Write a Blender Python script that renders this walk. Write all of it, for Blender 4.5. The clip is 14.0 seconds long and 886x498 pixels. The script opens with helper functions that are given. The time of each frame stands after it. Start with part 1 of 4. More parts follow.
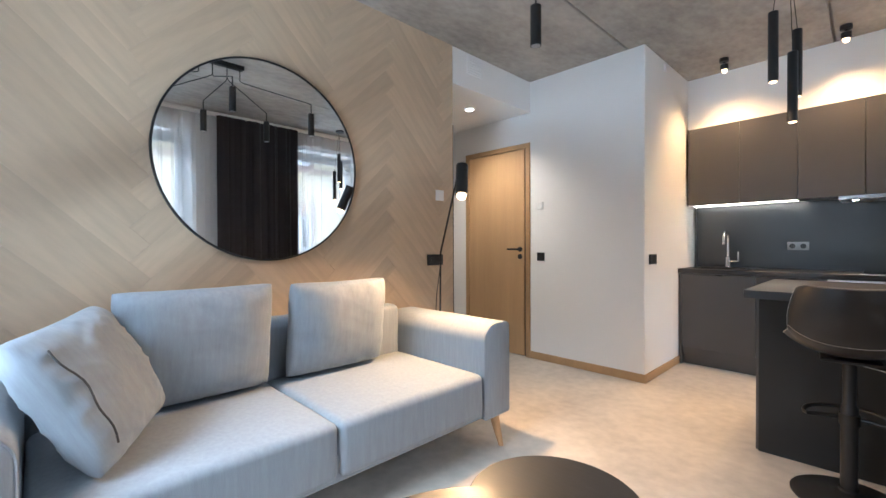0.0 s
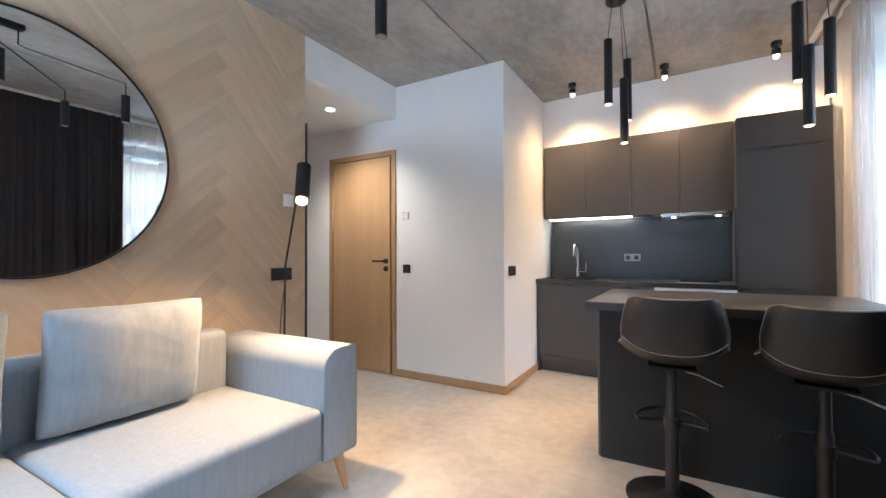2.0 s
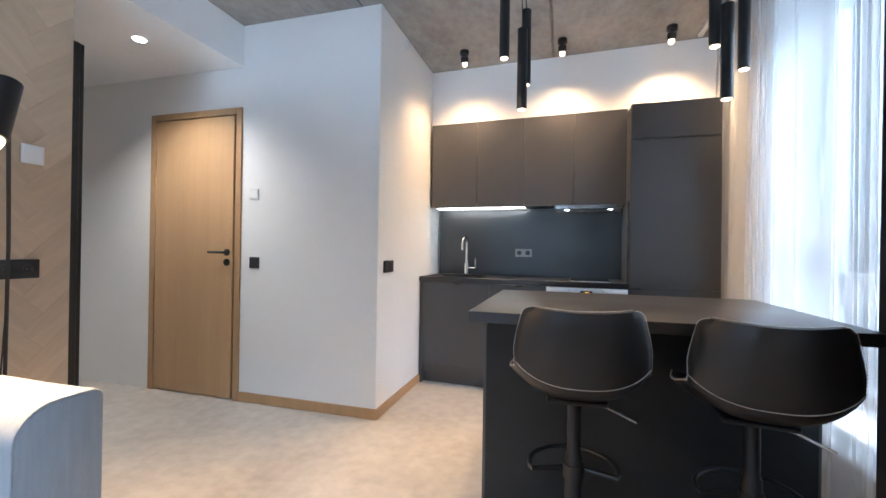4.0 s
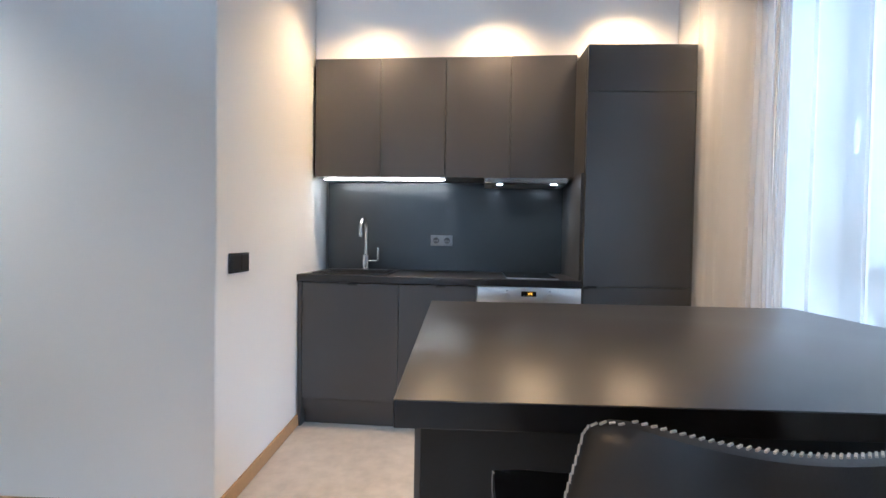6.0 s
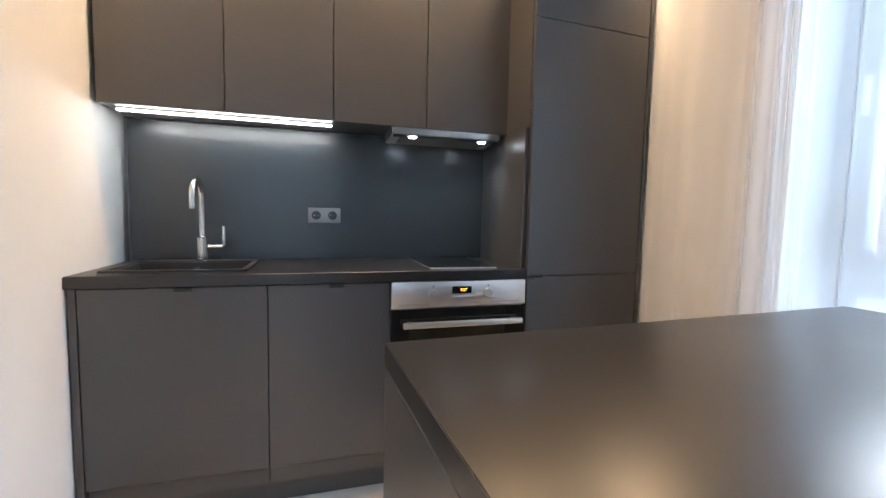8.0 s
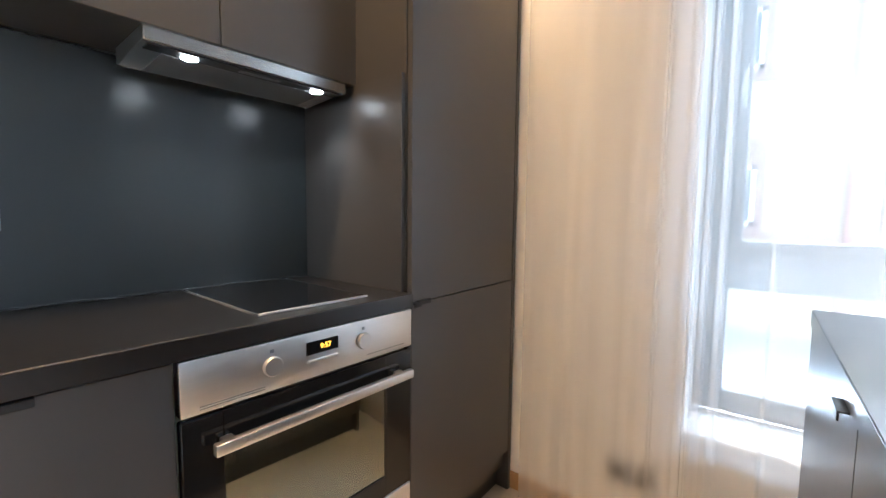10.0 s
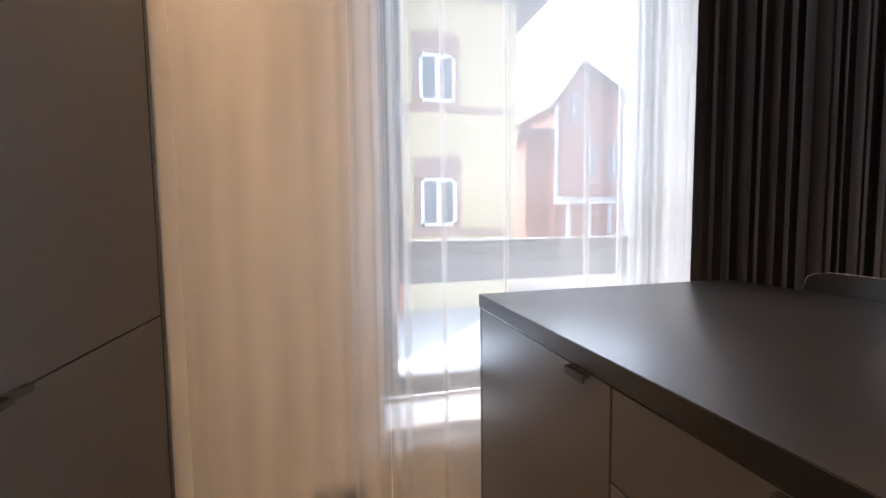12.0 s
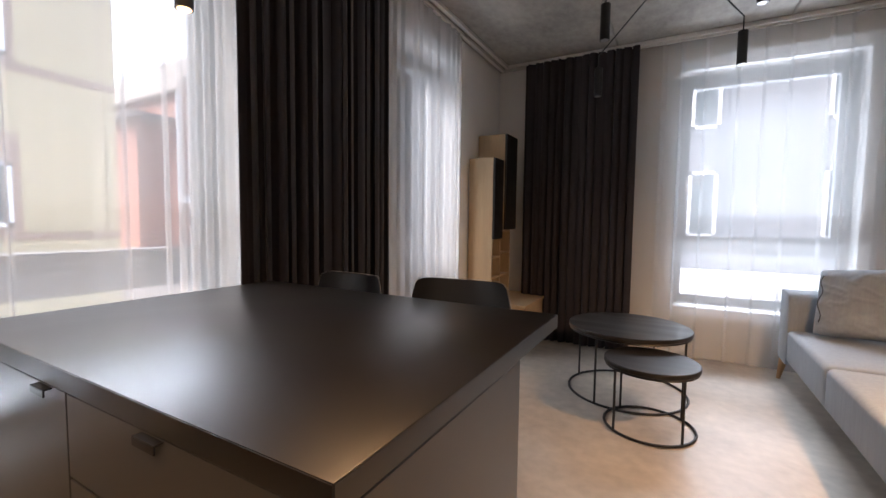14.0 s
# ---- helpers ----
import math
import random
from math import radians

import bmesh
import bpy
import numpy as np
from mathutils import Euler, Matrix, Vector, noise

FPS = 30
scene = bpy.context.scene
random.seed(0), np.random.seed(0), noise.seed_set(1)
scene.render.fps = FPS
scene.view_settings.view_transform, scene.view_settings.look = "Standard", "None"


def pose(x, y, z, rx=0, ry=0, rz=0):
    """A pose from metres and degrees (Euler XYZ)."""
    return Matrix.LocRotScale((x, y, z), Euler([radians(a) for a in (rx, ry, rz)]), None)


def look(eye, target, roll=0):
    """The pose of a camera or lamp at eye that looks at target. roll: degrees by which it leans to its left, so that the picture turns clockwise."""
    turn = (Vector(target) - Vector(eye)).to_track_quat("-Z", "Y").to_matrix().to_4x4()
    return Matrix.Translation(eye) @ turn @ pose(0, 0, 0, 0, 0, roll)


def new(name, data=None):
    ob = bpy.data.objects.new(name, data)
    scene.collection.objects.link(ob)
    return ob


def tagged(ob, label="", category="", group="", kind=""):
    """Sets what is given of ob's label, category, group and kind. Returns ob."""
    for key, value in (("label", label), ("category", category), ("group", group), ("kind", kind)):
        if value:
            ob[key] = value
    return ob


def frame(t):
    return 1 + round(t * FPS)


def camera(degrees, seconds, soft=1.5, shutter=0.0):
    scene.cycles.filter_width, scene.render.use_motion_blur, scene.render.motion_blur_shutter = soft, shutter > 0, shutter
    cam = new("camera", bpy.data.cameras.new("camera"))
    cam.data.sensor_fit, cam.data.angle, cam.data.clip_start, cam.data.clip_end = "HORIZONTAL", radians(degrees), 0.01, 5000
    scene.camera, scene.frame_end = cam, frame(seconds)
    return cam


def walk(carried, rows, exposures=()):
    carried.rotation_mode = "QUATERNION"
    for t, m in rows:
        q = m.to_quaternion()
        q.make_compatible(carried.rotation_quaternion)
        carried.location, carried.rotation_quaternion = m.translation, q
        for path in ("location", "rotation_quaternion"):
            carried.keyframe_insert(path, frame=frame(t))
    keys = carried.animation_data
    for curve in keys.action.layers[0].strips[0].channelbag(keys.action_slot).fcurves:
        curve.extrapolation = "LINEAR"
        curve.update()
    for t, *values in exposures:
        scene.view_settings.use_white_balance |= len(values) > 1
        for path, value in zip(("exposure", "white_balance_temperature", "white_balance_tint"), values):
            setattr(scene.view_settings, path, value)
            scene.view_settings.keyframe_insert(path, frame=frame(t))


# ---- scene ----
cam = camera(93.3, 14.0)
PATH = [
    (0, (1.317, -3.605, 1.152), (-0.117, -2.211, 1.133), -0.2),
    (0.5, (1.309, -3.56, 1.162), (-0.038, -2.082, 1.15), -0.2),
    (1, (1.304, -3.493, 1.158), (0.054, -1.932, 1.164), -0.3),
    (1.5, (1.306, -3.396, 1.165), (0.169, -1.751, 1.184), -0.3),
    (2, (1.313, -3.277, 1.159), (0.308, -1.548, 1.19), -0.2),
    (2.5, (1.325, -3.168, 1.156), (0.451, -1.369, 1.184), -0.1),
    (3, (1.287, -3.0, 1.153), (0.537, -1.146, 1.176), 0.2),
    (5.5, (1.039, -1.861, 1.143), (0.813, 0.126, 1.118), 1.2),
    (6, (0.943, -1.619, 1.142), (0.884, 0.379, 1.095), 1.0),
    (6.5, (0.844, -1.404, 1.135), (0.949, 0.591, 1.056), 0.9),
    (7, (0.757, -1.214, 1.144), (1.038, 0.762, 1.027), 1.0),
    (9.5, (0.71, -0.211, 1.132), (2.049, 1.265, 0.958), 1.1),
    (10, (0.78, -0.017, 1.141), (2.366, 1.19, 0.979), 0.6),
    (10.5, (0.856, 0.129, 1.132), (2.649, 1.002, 0.981), -0.2),
    (11, (0.961, 0.233, 1.13), (2.903, 0.691, 0.989), -0.9),
    (11.5, (0.993, 0.261, 1.129), (2.989, 0.242, 0.995), -1.3),
    (12, (0.947, 0.284, 1.143), (2.88, -0.21, 1.004), -0.7),
    (12.5, (0.851, 0.282, 1.155), (2.608, -0.66, 1.004), -0.3),
    (13, (0.738, 0.265, 1.174), (2.239, -1.047, 1.021), 0.4),
    (13.5, (0.638, 0.226, 1.185), (1.86, -1.35, 1.04), 0.8),
    (14, (0.566, 0.181, 1.191), (1.536, -1.563, 1.06), 0.7),
]
walk(cam, [(t, look(eye, target, roll)) for t, eye, target, roll in PATH], [(0, 3.25, 5350, 6), (3, 3.36, 5050, 5), (6.5, 3.2, 4700, 3), (9.5, 3.65, 5300, 4), (10.5, 3.32, 5150, 5), (11.5, 2.95, 5600, 11), (12.5, 2.9, 5850, 12), (13, 2.78, 5950, 12), (14, 2.48, 6150, 15)])

# ---- world, sun, exposure ----
sky_world = bpy.data.worlds.new("sky")
scene.world = sky_world
sky_world.use_nodes = True
wn = sky_world.node_tree
sky = wn.nodes.new("ShaderNodeTexSky")
sky.sky_type, sky.sun_disc = "NISHITA", False
sky.sun_elevation, sky.sun_rotation = radians(42), radians(70)
sky.air_density, sky.dust_density, sky.ozone_density = 1.0, 6.0, 1.0
wn.links.new(sky.outputs[0], wn.nodes["Background"].inputs[0])
wn.nodes["Background"].inputs[1].default_value = 0.07

sun = new("sun", bpy.data.lights.new("sun", "SUN"))
sun.data.energy, sun.data.angle, sun.data.color = 0.45, radians(25), (1.0, 0.96, 0.9)
sun.matrix_world = look((0, 0, 20), (-0.26, -0.7, 19.3))

WARM = (1.0, 0.56, 0.24)


def spot(place, target, watts, degrees=120, blend=0.8, size=0.02, colour=WARM):
    lamp = new("lamp_light", bpy.data.lights.new("lamp_light", "SPOT"))
    lamp.data.energy, lamp.data.spot_size, lamp.data.spot_blend = watts, radians(degrees), blend
    lamp.data.shadow_soft_size, lamp.data.color = size, colour
    lamp.matrix_world = look(place, target)
    return lamp


def daylight_fill(place, target, width, height, watts):
    """An added lamp outside, out of view, standing in for outdoor light through a window."""
    lamp = new("fill_lamp", bpy.data.lights.new("fill_lamp", "AREA"))
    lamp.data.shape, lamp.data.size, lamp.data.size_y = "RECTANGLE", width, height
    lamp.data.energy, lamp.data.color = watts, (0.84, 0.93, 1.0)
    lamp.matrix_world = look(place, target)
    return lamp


daylight_fill((7.5, -0.475, 6.2), (1.6, -0.475, 1.3), 6.0, 3.5, 62)
daylight_fill((7.5, -3.7, 6.2), (1.6, -2.735, 1.3), 6.0, 3.5, 125)
daylight_fill((-0.03, -9.5, 6.4), (-0.03, -3.4, 1.3), 5.0, 3.2, 290)
# added lamps low outside, unseen, for bounce off the pale street and yard
daylight_fill((6.6, -1.6, -0.95), (1.6, -1.6, 2.0), 5.0, 0.7, 58)
daylight_fill((0.6, -8.6, -0.95), (-0.2, -3.4, 2.0), 7.0, 0.8, 130)

# ---- materials ----
def nodes_of(name):
    m = bpy.data.materials.new(name)
    m.use_nodes = True
    return m, m.node_tree, m.node_tree.nodes["Principled BSDF"]


def mat(name, colour, rough=0.5, metal=0.0, var=0.12, scale=3.0, fine=90.0, bump=0.05, stretch=(1, 1, 1),
        tint=None, rough_var=0.08, piece=0.0, coat=0.0, sheen=0.0, spec=0.5, depth=0.002):
    """A surface with large clouds, fine grain and slight relief."""
    m, t, p = nodes_of(name)
    link, node = t.links.new, t.nodes.new
    place = node("ShaderNodeTexCoord")
    mapping = node("ShaderNodeMapping")
    mapping.inputs["Scale"].default_value = stretch
    link(place.outputs["Object"], mapping.inputs[0])
    big, small = node("ShaderNodeTexNoise"), node("ShaderNodeTexNoise")
    big.inputs["Scale"].default_value, small.inputs["Scale"].default_value = scale, fine
    big.inputs["Detail"].default_value, small.inputs["Detail"].default_value = 6, 3
    for n in (big, small):
        link(mapping.outputs[0], n.inputs["Vector"])
    both = node("ShaderNodeMath")
    both.operation, both.use_clamp = "MULTIPLY_ADD", True
    link(small.outputs[0], both.inputs[0])
    both.inputs[1].default_value = 0.45
    shift = node("ShaderNodeMath")
    shift.operation = "SUBTRACT"
    link(big.outputs[0], shift.inputs[0])
    shift.inputs[1].default_value = 0.22
    link(shift.outputs[0], both.inputs[2])
    mix = node("ShaderNodeMix")
    mix.data_type = "RGBA"
    dark = tint or tuple(c * (1 - 2 * var) for c in colour)
    light = tuple(min(1, c * (1 + 2 * var)) for c in colour)
    mix.inputs[6].default_value, mix.inputs[7].default_value = (*dark, 1), (*light, 1)
    link(both.outputs[0], mix.inputs[0])
    out = mix.outputs[2]
    if piece:
        info, ramp, hue = node("ShaderNodeObjectInfo"), node("ShaderNodeMapRange"), node("ShaderNodeHueSaturation")
        link(info.outputs["Random"], ramp.inputs[0])
        ramp.inputs[3].default_value, ramp.inputs[4].default_value = 1 - piece, 1 + piece
        link(ramp.outputs[0], hue.inputs["Value"])
        link(out, hue.inputs["Color"])
        out = hue.outputs[0]
    link(out, p.inputs["Base Color"])
    rr = node("ShaderNodeMapRange")
    link(big.outputs[0], rr.inputs[0])
    rr.inputs[1].default_value, rr.inputs[2].default_value = 0.25, 0.75
    rr.inputs[3].default_value, rr.inputs[4].default_value = rough - rough_var, rough + rough_var
    link(rr.outputs[0], p.inputs["Roughness"])
    p.inputs["Metallic"].default_value = metal
    p.inputs["Coat Weight"].default_value = coat
    p.inputs["Sheen Weight"].default_value = sheen
    p.inputs["Specular IOR Level"].default_value = spec
    if bump:
        b = node("ShaderNodeBump")
        b.inputs["Strength"].default_value, b.inputs["Distance"].default_value = bump, depth
        link(small.outputs[0], b.inputs["Height"])
        link(b.outputs[0], p.inputs["Normal"])
    return m


def glow(name, colour, power):
    m, t, p = nodes_of(name)
    p.inputs["Base Color"].default_value = (*colour, 1)
    p.inputs["Emission Color"].default_value = (*colour, 1)
    p.inputs["Emission Strength"].default_value = power
    return m


def pane_glass(name, tint=(1, 1, 1), ior=1.45, gloss=(1, 1, 1)):
    m, t, p = nodes_of(name)
    t.nodes.remove(p)
    clear, shine, mix, fres = (t.nodes.new("ShaderNode" + k) for k in ("BsdfTransparent", "BsdfGlossy", "MixShader", "Fresnel"))
    clear.inputs[0].default_value = (*tint, 1)
    shine.inputs["Roughness"].default_value = 0.02
    shine.inputs[0].default_value = (*gloss, 1)
    fres.inputs["IOR"].default_value = ior
    t.links.new(fres.outputs[0], mix.inputs[0])
    t.links.new(clear.outputs[0], mix.inputs[1])
    t.links.new(shine.outputs[0], mix.inputs[2])
    t.links.new(mix.outputs[0], t.nodes["Material Output"].inputs[0])
    return m


def sheer_cloth(name, open_part):
    """Thin voile: part open weave, part white thread that light shines through."""
    m, t, p = nodes_of(name)
    t.nodes.remove(p)
    node, link = t.nodes.new, t.links.new
    clear, back, front, cloth, mix = (node("ShaderNode" + k) for k in ("BsdfTransparent", "BsdfTranslucent", "BsdfDiffuse", "MixShader", "MixShader"))
    back.inputs[0].default_value = front.inputs[0].default_value = (0.78, 0.78, 0.79, 1)
    cloth.inputs[0].default_value = 0.5
    link(back.outputs[0], cloth.inputs[1])
    link(front.outputs[0], cloth.inputs[2])
    place, weave, ramp = node("ShaderNodeTexCoord"), node("ShaderNodeTexNoise"), node("ShaderNodeMapRange")
    weave.inputs["Scale"].default_value = 6
    stretch = node("ShaderNodeMapping")
    stretch.inputs["Scale"].default_value = (2.5, 2.5, 0.12)
    link(place.outputs["Object"], stretch.inputs[0])
    link(stretch.outputs[0], weave.inputs["Vector"])
    link(weave.outputs[0], ramp.inputs[0])
    ramp.inputs[3].default_value, ramp.inputs[4].default_value = 1 - open_part - 0.01, 1 - open_part + 0.01
    link(ramp.outputs[0], mix.inputs[0])
    link(clear.outputs[0], mix.inputs[1])
    link(cloth.outputs[0], mix.inputs[2])
    link(mix.outputs[0], t.nodes["Material Output"].inputs[0])
    return m


def brick_wall(name, a, b, joint):
    m, t, p = nodes_of(name)
    node, link = t.nodes.new, t.links.new
    place, brick = node("ShaderNodeTexCoord"), node("ShaderNodeTexBrick")
    sep, com = node("ShaderNodeSeparateXYZ"), node("ShaderNodeCombineXYZ")
    link(place.outputs["Object"], sep.inputs[0])
    link(sep.outputs[1], com.inputs[0])
    link(sep.outputs[2], com.inputs[1])
    link(com.outputs[0], brick.inputs["Vector"])
    brick.inputs["Color1"].default_value, brick.inputs["Color2"].default_value, brick.inputs["Mortar"].default_value = (*a, 1), (*b, 1), (*joint, 1)
    brick.inputs["Scale"].default_value = 1
    brick.inputs["Brick Width"].default_value, brick.inputs["Row Height"].default_value, brick.inputs["Mortar Size"].default_value = 0.26, 0.09, 0.012
    link(brick.outputs[0], p.inputs["Base Color"])
    p.inputs["Roughness"].default_value = 0.85
    bp = node("ShaderNodeBump")
    bp.inputs["Distance"].default_value = 0.01
    link(brick.outputs["Fac"], bp.inputs["Height"])
    bp.invert = True
    link(bp.outputs[0], p.inputs["Normal"])
    return m


WHITE = mat("white_paint", (0.84, 0.835, 0.825), 0.6, var=0.015, scale=2, fine=160, bump=0.12)
FLOOR = mat("microcement", (0.50, 0.45, 0.39), 0.42, var=0.28, scale=1.3, fine=14, bump=0.02, rough_var=0.06)
CONCRETE = mat("raw_concrete", (0.34, 0.318, 0.285), 0.8, var=0.33, scale=2.4, fine=22, bump=0.2, stretch=(1, 0.55, 1))
OAK = mat("pale_oak", (0.55, 0.425, 0.295), 0.5, var=0.12, scale=5, fine=40, bump=0.06, stretch=(1, 0.14, 1), piece=0.06)
OAK_TRIM = mat("oak_trim", (0.43, 0.27, 0.13), 0.45, var=0.12, scale=6, fine=60, stretch=(1, 1, 0.25))
OAK_DOOR = mat("oak_veneer", (0.48, 0.31, 0.155), 0.42, var=0.08, scale=4, fine=50, stretch=(2.5, 1, 0.12))
OAK_LIGHT = mat("light_oak_board", (0.50, 0.36, 0.21), 0.5, var=0.12, scale=5, fine=50, stretch=(2, 2, 0.15))
ANTHRACITE = mat("anthracite_laminate", (0.057, 0.055, 0.055), 0.37, var=0.06, scale=3, fine=400, bump=0.05, rough_var=0.03, spec=0.8)
# anthracite again, darkened so the island's back carries its shade in the colour
SHADED_ANTHRACITE = mat("shaded_anthracite", (0.018, 0.020, 0.022), 0.45, var=0.06, scale=3, fine=400, bump=0.05, rough_var=0.03, spec=0.4)
GRAPHITE = mat("graphite_top", (0.0085, 0.0072, 0.0070), 0.32, var=0.08, scale=4, fine=350, bump=0, rough_var=0.0, spec=0.85)
SPLASH = mat("graphite_splashback", (0.026, 0.032, 0.036), 0.31, var=0.05, scale=3, fine=300, bump=0.02, rough_var=0.0, spec=0.8)
BLACK = mat("black_metal", (0.014, 0.014, 0.015), 0.42, var=0.1, fine=300, bump=0.03)
BLACK_WOOD = mat("black_board", (0.020, 0.0175, 0.0155), 0.38, var=0.3, scale=10, fine=90, stretch=(0.12, 1, 1), bump=0.12)
LEATHER = mat("black_leather", (0.016, 0.0152, 0.0155), 0.40, var=0.15, scale=9, fine=300, bump=0.07, spec=0.65)
STITCH = mat("pale_stitching", (0.55, 0.51, 0.46), 0.8)
STEEL = mat("brushed_steel", (0.76, 0.75, 0.74), 0.35, 1.0, var=0.04, scale=4, fine=120, bump=0.03, stretch=(0.05, 1, 1))
CHROME = mat("satin_chrome", (0.66, 0.65, 0.63), 0.22, 1.0, var=0.03)
FABRIC = mat("grey_blue_fabric", (0.28, 0.31, 0.345), 0.9, var=0.10, scale=60, fine=420, bump=0.4, stretch=(1, 1, 0.1), sheen=0.1, depth=0.0012)
ZIP = mat("dark_zip", (0.02, 0.02, 0.022), 0.6)
LEG = mat("beech_leg", (0.45, 0.26, 0.12), 0.45, var=0.1, fine=60, stretch=(1, 1, 0.2))
DRAPE = mat("charcoal_drape", (0.027, 0.0215, 0.0245), 0.9, var=0.12, scale=8, fine=280, bump=0.3, sheen=0.15, stretch=(1, 1, 0.3))
PLASTIC = mat("white_plastic", (0.82, 0.82, 0.82), 0.35, var=0.01)
DARK_PLASTIC = mat("charcoal_plastic", (0.028, 0.028, 0.03), 0.4, var=0.04)
GREY_PLASTIC = mat("silver_grey_plastic", (0.30, 0.31, 0.32), 0.35, 0.5, var=0.03)
FRAME_GREY = mat("grey_window_frame", (0.36, 0.37, 0.38), 0.45, var=0.02)
ALU = mat("white_rail", (0.62, 0.60, 0.57), 0.4, var=0.02)
HOB = mat("black_glass", (0.006, 0.006, 0.007), 0.08, var=0.05, bump=0, rough_var=0.01, coat=0.5)
OVEN_GLASS = mat("oven_black_glass", (0.008, 0.008, 0.008), 0.1, var=0.05, bump=0, rough_var=0.01)
OVEN_CAVITY = mat("oven_enamel", (0.68, 0.72, 0.62), 0.35, var=0.1)
MIRROR = mat("mirror_silver", (0.93, 0.94, 0.94), 0.012, 1.0, var=0.0, bump=0, rough_var=0.0)
GLASS = pane_glass("window_glass")
OVEN_PANE = pane_glass("oven_pane", (0.93, 0.96, 0.9), 3.4, (0.92, 1.0, 0.88))
SHEER = sheer_cloth("white_voile", 0.67)
SHEER_DENSE = sheer_cloth("gathered_voile", 0.60)
BULB = glow("lit_bulb", (1.0, 0.62, 0.28), 0.8)
LED = glow("lit_led_strip", (1.0, 0.84, 0.66), 6)
COOL = glow("lit_hood_lamp", (1.0, 0.93, 0.84), 5)
AMBER = glow("lit_digits", (1.0, 0.42, 0.03), 0.4)
ASPHALT = mat("street_paving", (0.30, 0.29, 0.28), 0.85, var=0.15, scale=0.6, fine=20, bump=0.2)
KERB = mat("kerb_stone", (0.42, 0.41, 0.40), 0.8, fine=40)
YELLOW = brick_wall("yellow_brick", (0.62, 0.50, 0.26), (0.54, 0.42, 0.22), (0.42, 0.37, 0.28))
BAND = mat("brown_trim", (0.30, 0.19, 0.14), 0.7)
RED = mat("red_boards", (0.42, 0.18, 0.13), 0.75, var=0.1, scale=2, fine=20, stretch=(1, 6, 1))
GREY_CLAD = mat("grey_cladding", (0.20, 0.205, 0.225), 0.7, var=0.08, scale=1, fine=8, stretch=(6, 6, 1))
ROOF = mat("dark_roof", (0.10, 0.09, 0.09), 0.6, fine=15)
FAR_GLASS = mat("far_window_glass", (0.10, 0.12, 0.13), 0.08, var=0.1, bump=0)
CAR_PAINT = mat("white_car_paint", (0.75, 0.76, 0.77), 0.25, var=0.01, coat=0.8, bump=0)
RUBBER = mat("tyre_rubber", (0.02, 0.02, 0.02), 0.8)

# ---- mesh tools ----
OFFSET = {}


def thing(name, x=0, y=0, z=0, label="", category="", group="", kind="", rz=0):
    """An Empty at the base of a thing; its parts are given in world metres unless it is turned."""
    root = new(name)
    root.empty_display_size = 0.1
    root.matrix_world = pose(x, y, z, 0, 0, rz)
    OFFSET[root.name] = Vector((x, y, z))
    return tagged(root, label, category, group, kind)


def local_thing(name, m, label="", category="", group="", kind=""):
    """The same, with parts in its own metres."""
    root = new(name)
    root.empty_display_size = 0.1
    root.matrix_world = m
    return tagged(root, label, category, group, kind)


def finish(bm, name, material, angle=35):
    me = bpy.data.meshes.new(name)
    bmesh.ops.recalc_face_normals(bm, faces=bm.faces)
    bm.to_mesh(me)
    bm.free()
    me.polygons.foreach_set("use_smooth", [True] * len(me.polygons))
    me.set_sharp_from_angle(angle=radians(angle))
    me.materials.append(material)
    return me


def part(name, bm, material, parent=None, label="", angle=35):
    root = parent
    while root is not None and root.parent is not None:
        root = root.parent
    if root is not None and root.name in OFFSET:
        bmesh.ops.translate(bm, verts=bm.verts, vec=-OFFSET[root.name])
    ob = new(name, finish(bm, name, material, angle))
    ob.parent = parent
    if label:
        ob["label"] = label
    return ob


def structure(name, bm, material, label, category):
    return tagged(part(name, bm, material), label, category, kind="structure")


def box(x0, x1, y0, y1, z0, z1, bevel=0.0, segments=2, bm=None):
    bm = bm or bmesh.new()
    made = bmesh.ops.create_cube(bm, size=1)["verts"]
    x0, x1, y0, y1, z0, z1 = min(x0, x1), max(x0, x1), min(y0, y1), max(y0, y1), min(z0, z1), max(z0, z1)
    bmesh.ops.scale(bm, verts=made, vec=(x1 - x0, y1 - y0, z1 - z0))
    bmesh.ops.translate(bm, verts=made, vec=((x0 + x1) / 2, (y0 + y1) / 2, (z0 + z1) / 2))
    if bevel:
        edges = {e for v in made for e in v.link_edges}
        bmesh.ops.bevel(bm, geom=list(edges), offset=bevel, segments=segments, affect="EDGES", profile=0.5)
    return bm


def lathe(profile, x=0, y=0, z=0, steps=32, bm=None, axis=None):
    """A turned body from (radius, height) pairs; axis: a matrix laid over it."""
    bm = bm or bmesh.new()
    made, rings = [], []
    for r, h in profile:
        ring = [bm.verts.new((r * math.cos(2 * math.pi * i / steps), r * math.sin(2 * math.pi * i / steps), h)) for i in range(steps)]
        rings.append(ring)
        made += ring
    for a, b in zip(rings, rings[1:]):
        for i in range(steps):
            bm.faces.new((a[i], a[(i + 1) % steps], b[(i + 1) % steps], b[i]))
    bm.faces.new(rings[0][::-1])
    bm.faces.new(rings[-1])
    if axis is not None:
        bmesh.ops.transform(bm, verts=made, matrix=axis)
    bmesh.ops.translate(bm, verts=made, vec=(x, y, z))
    return bm


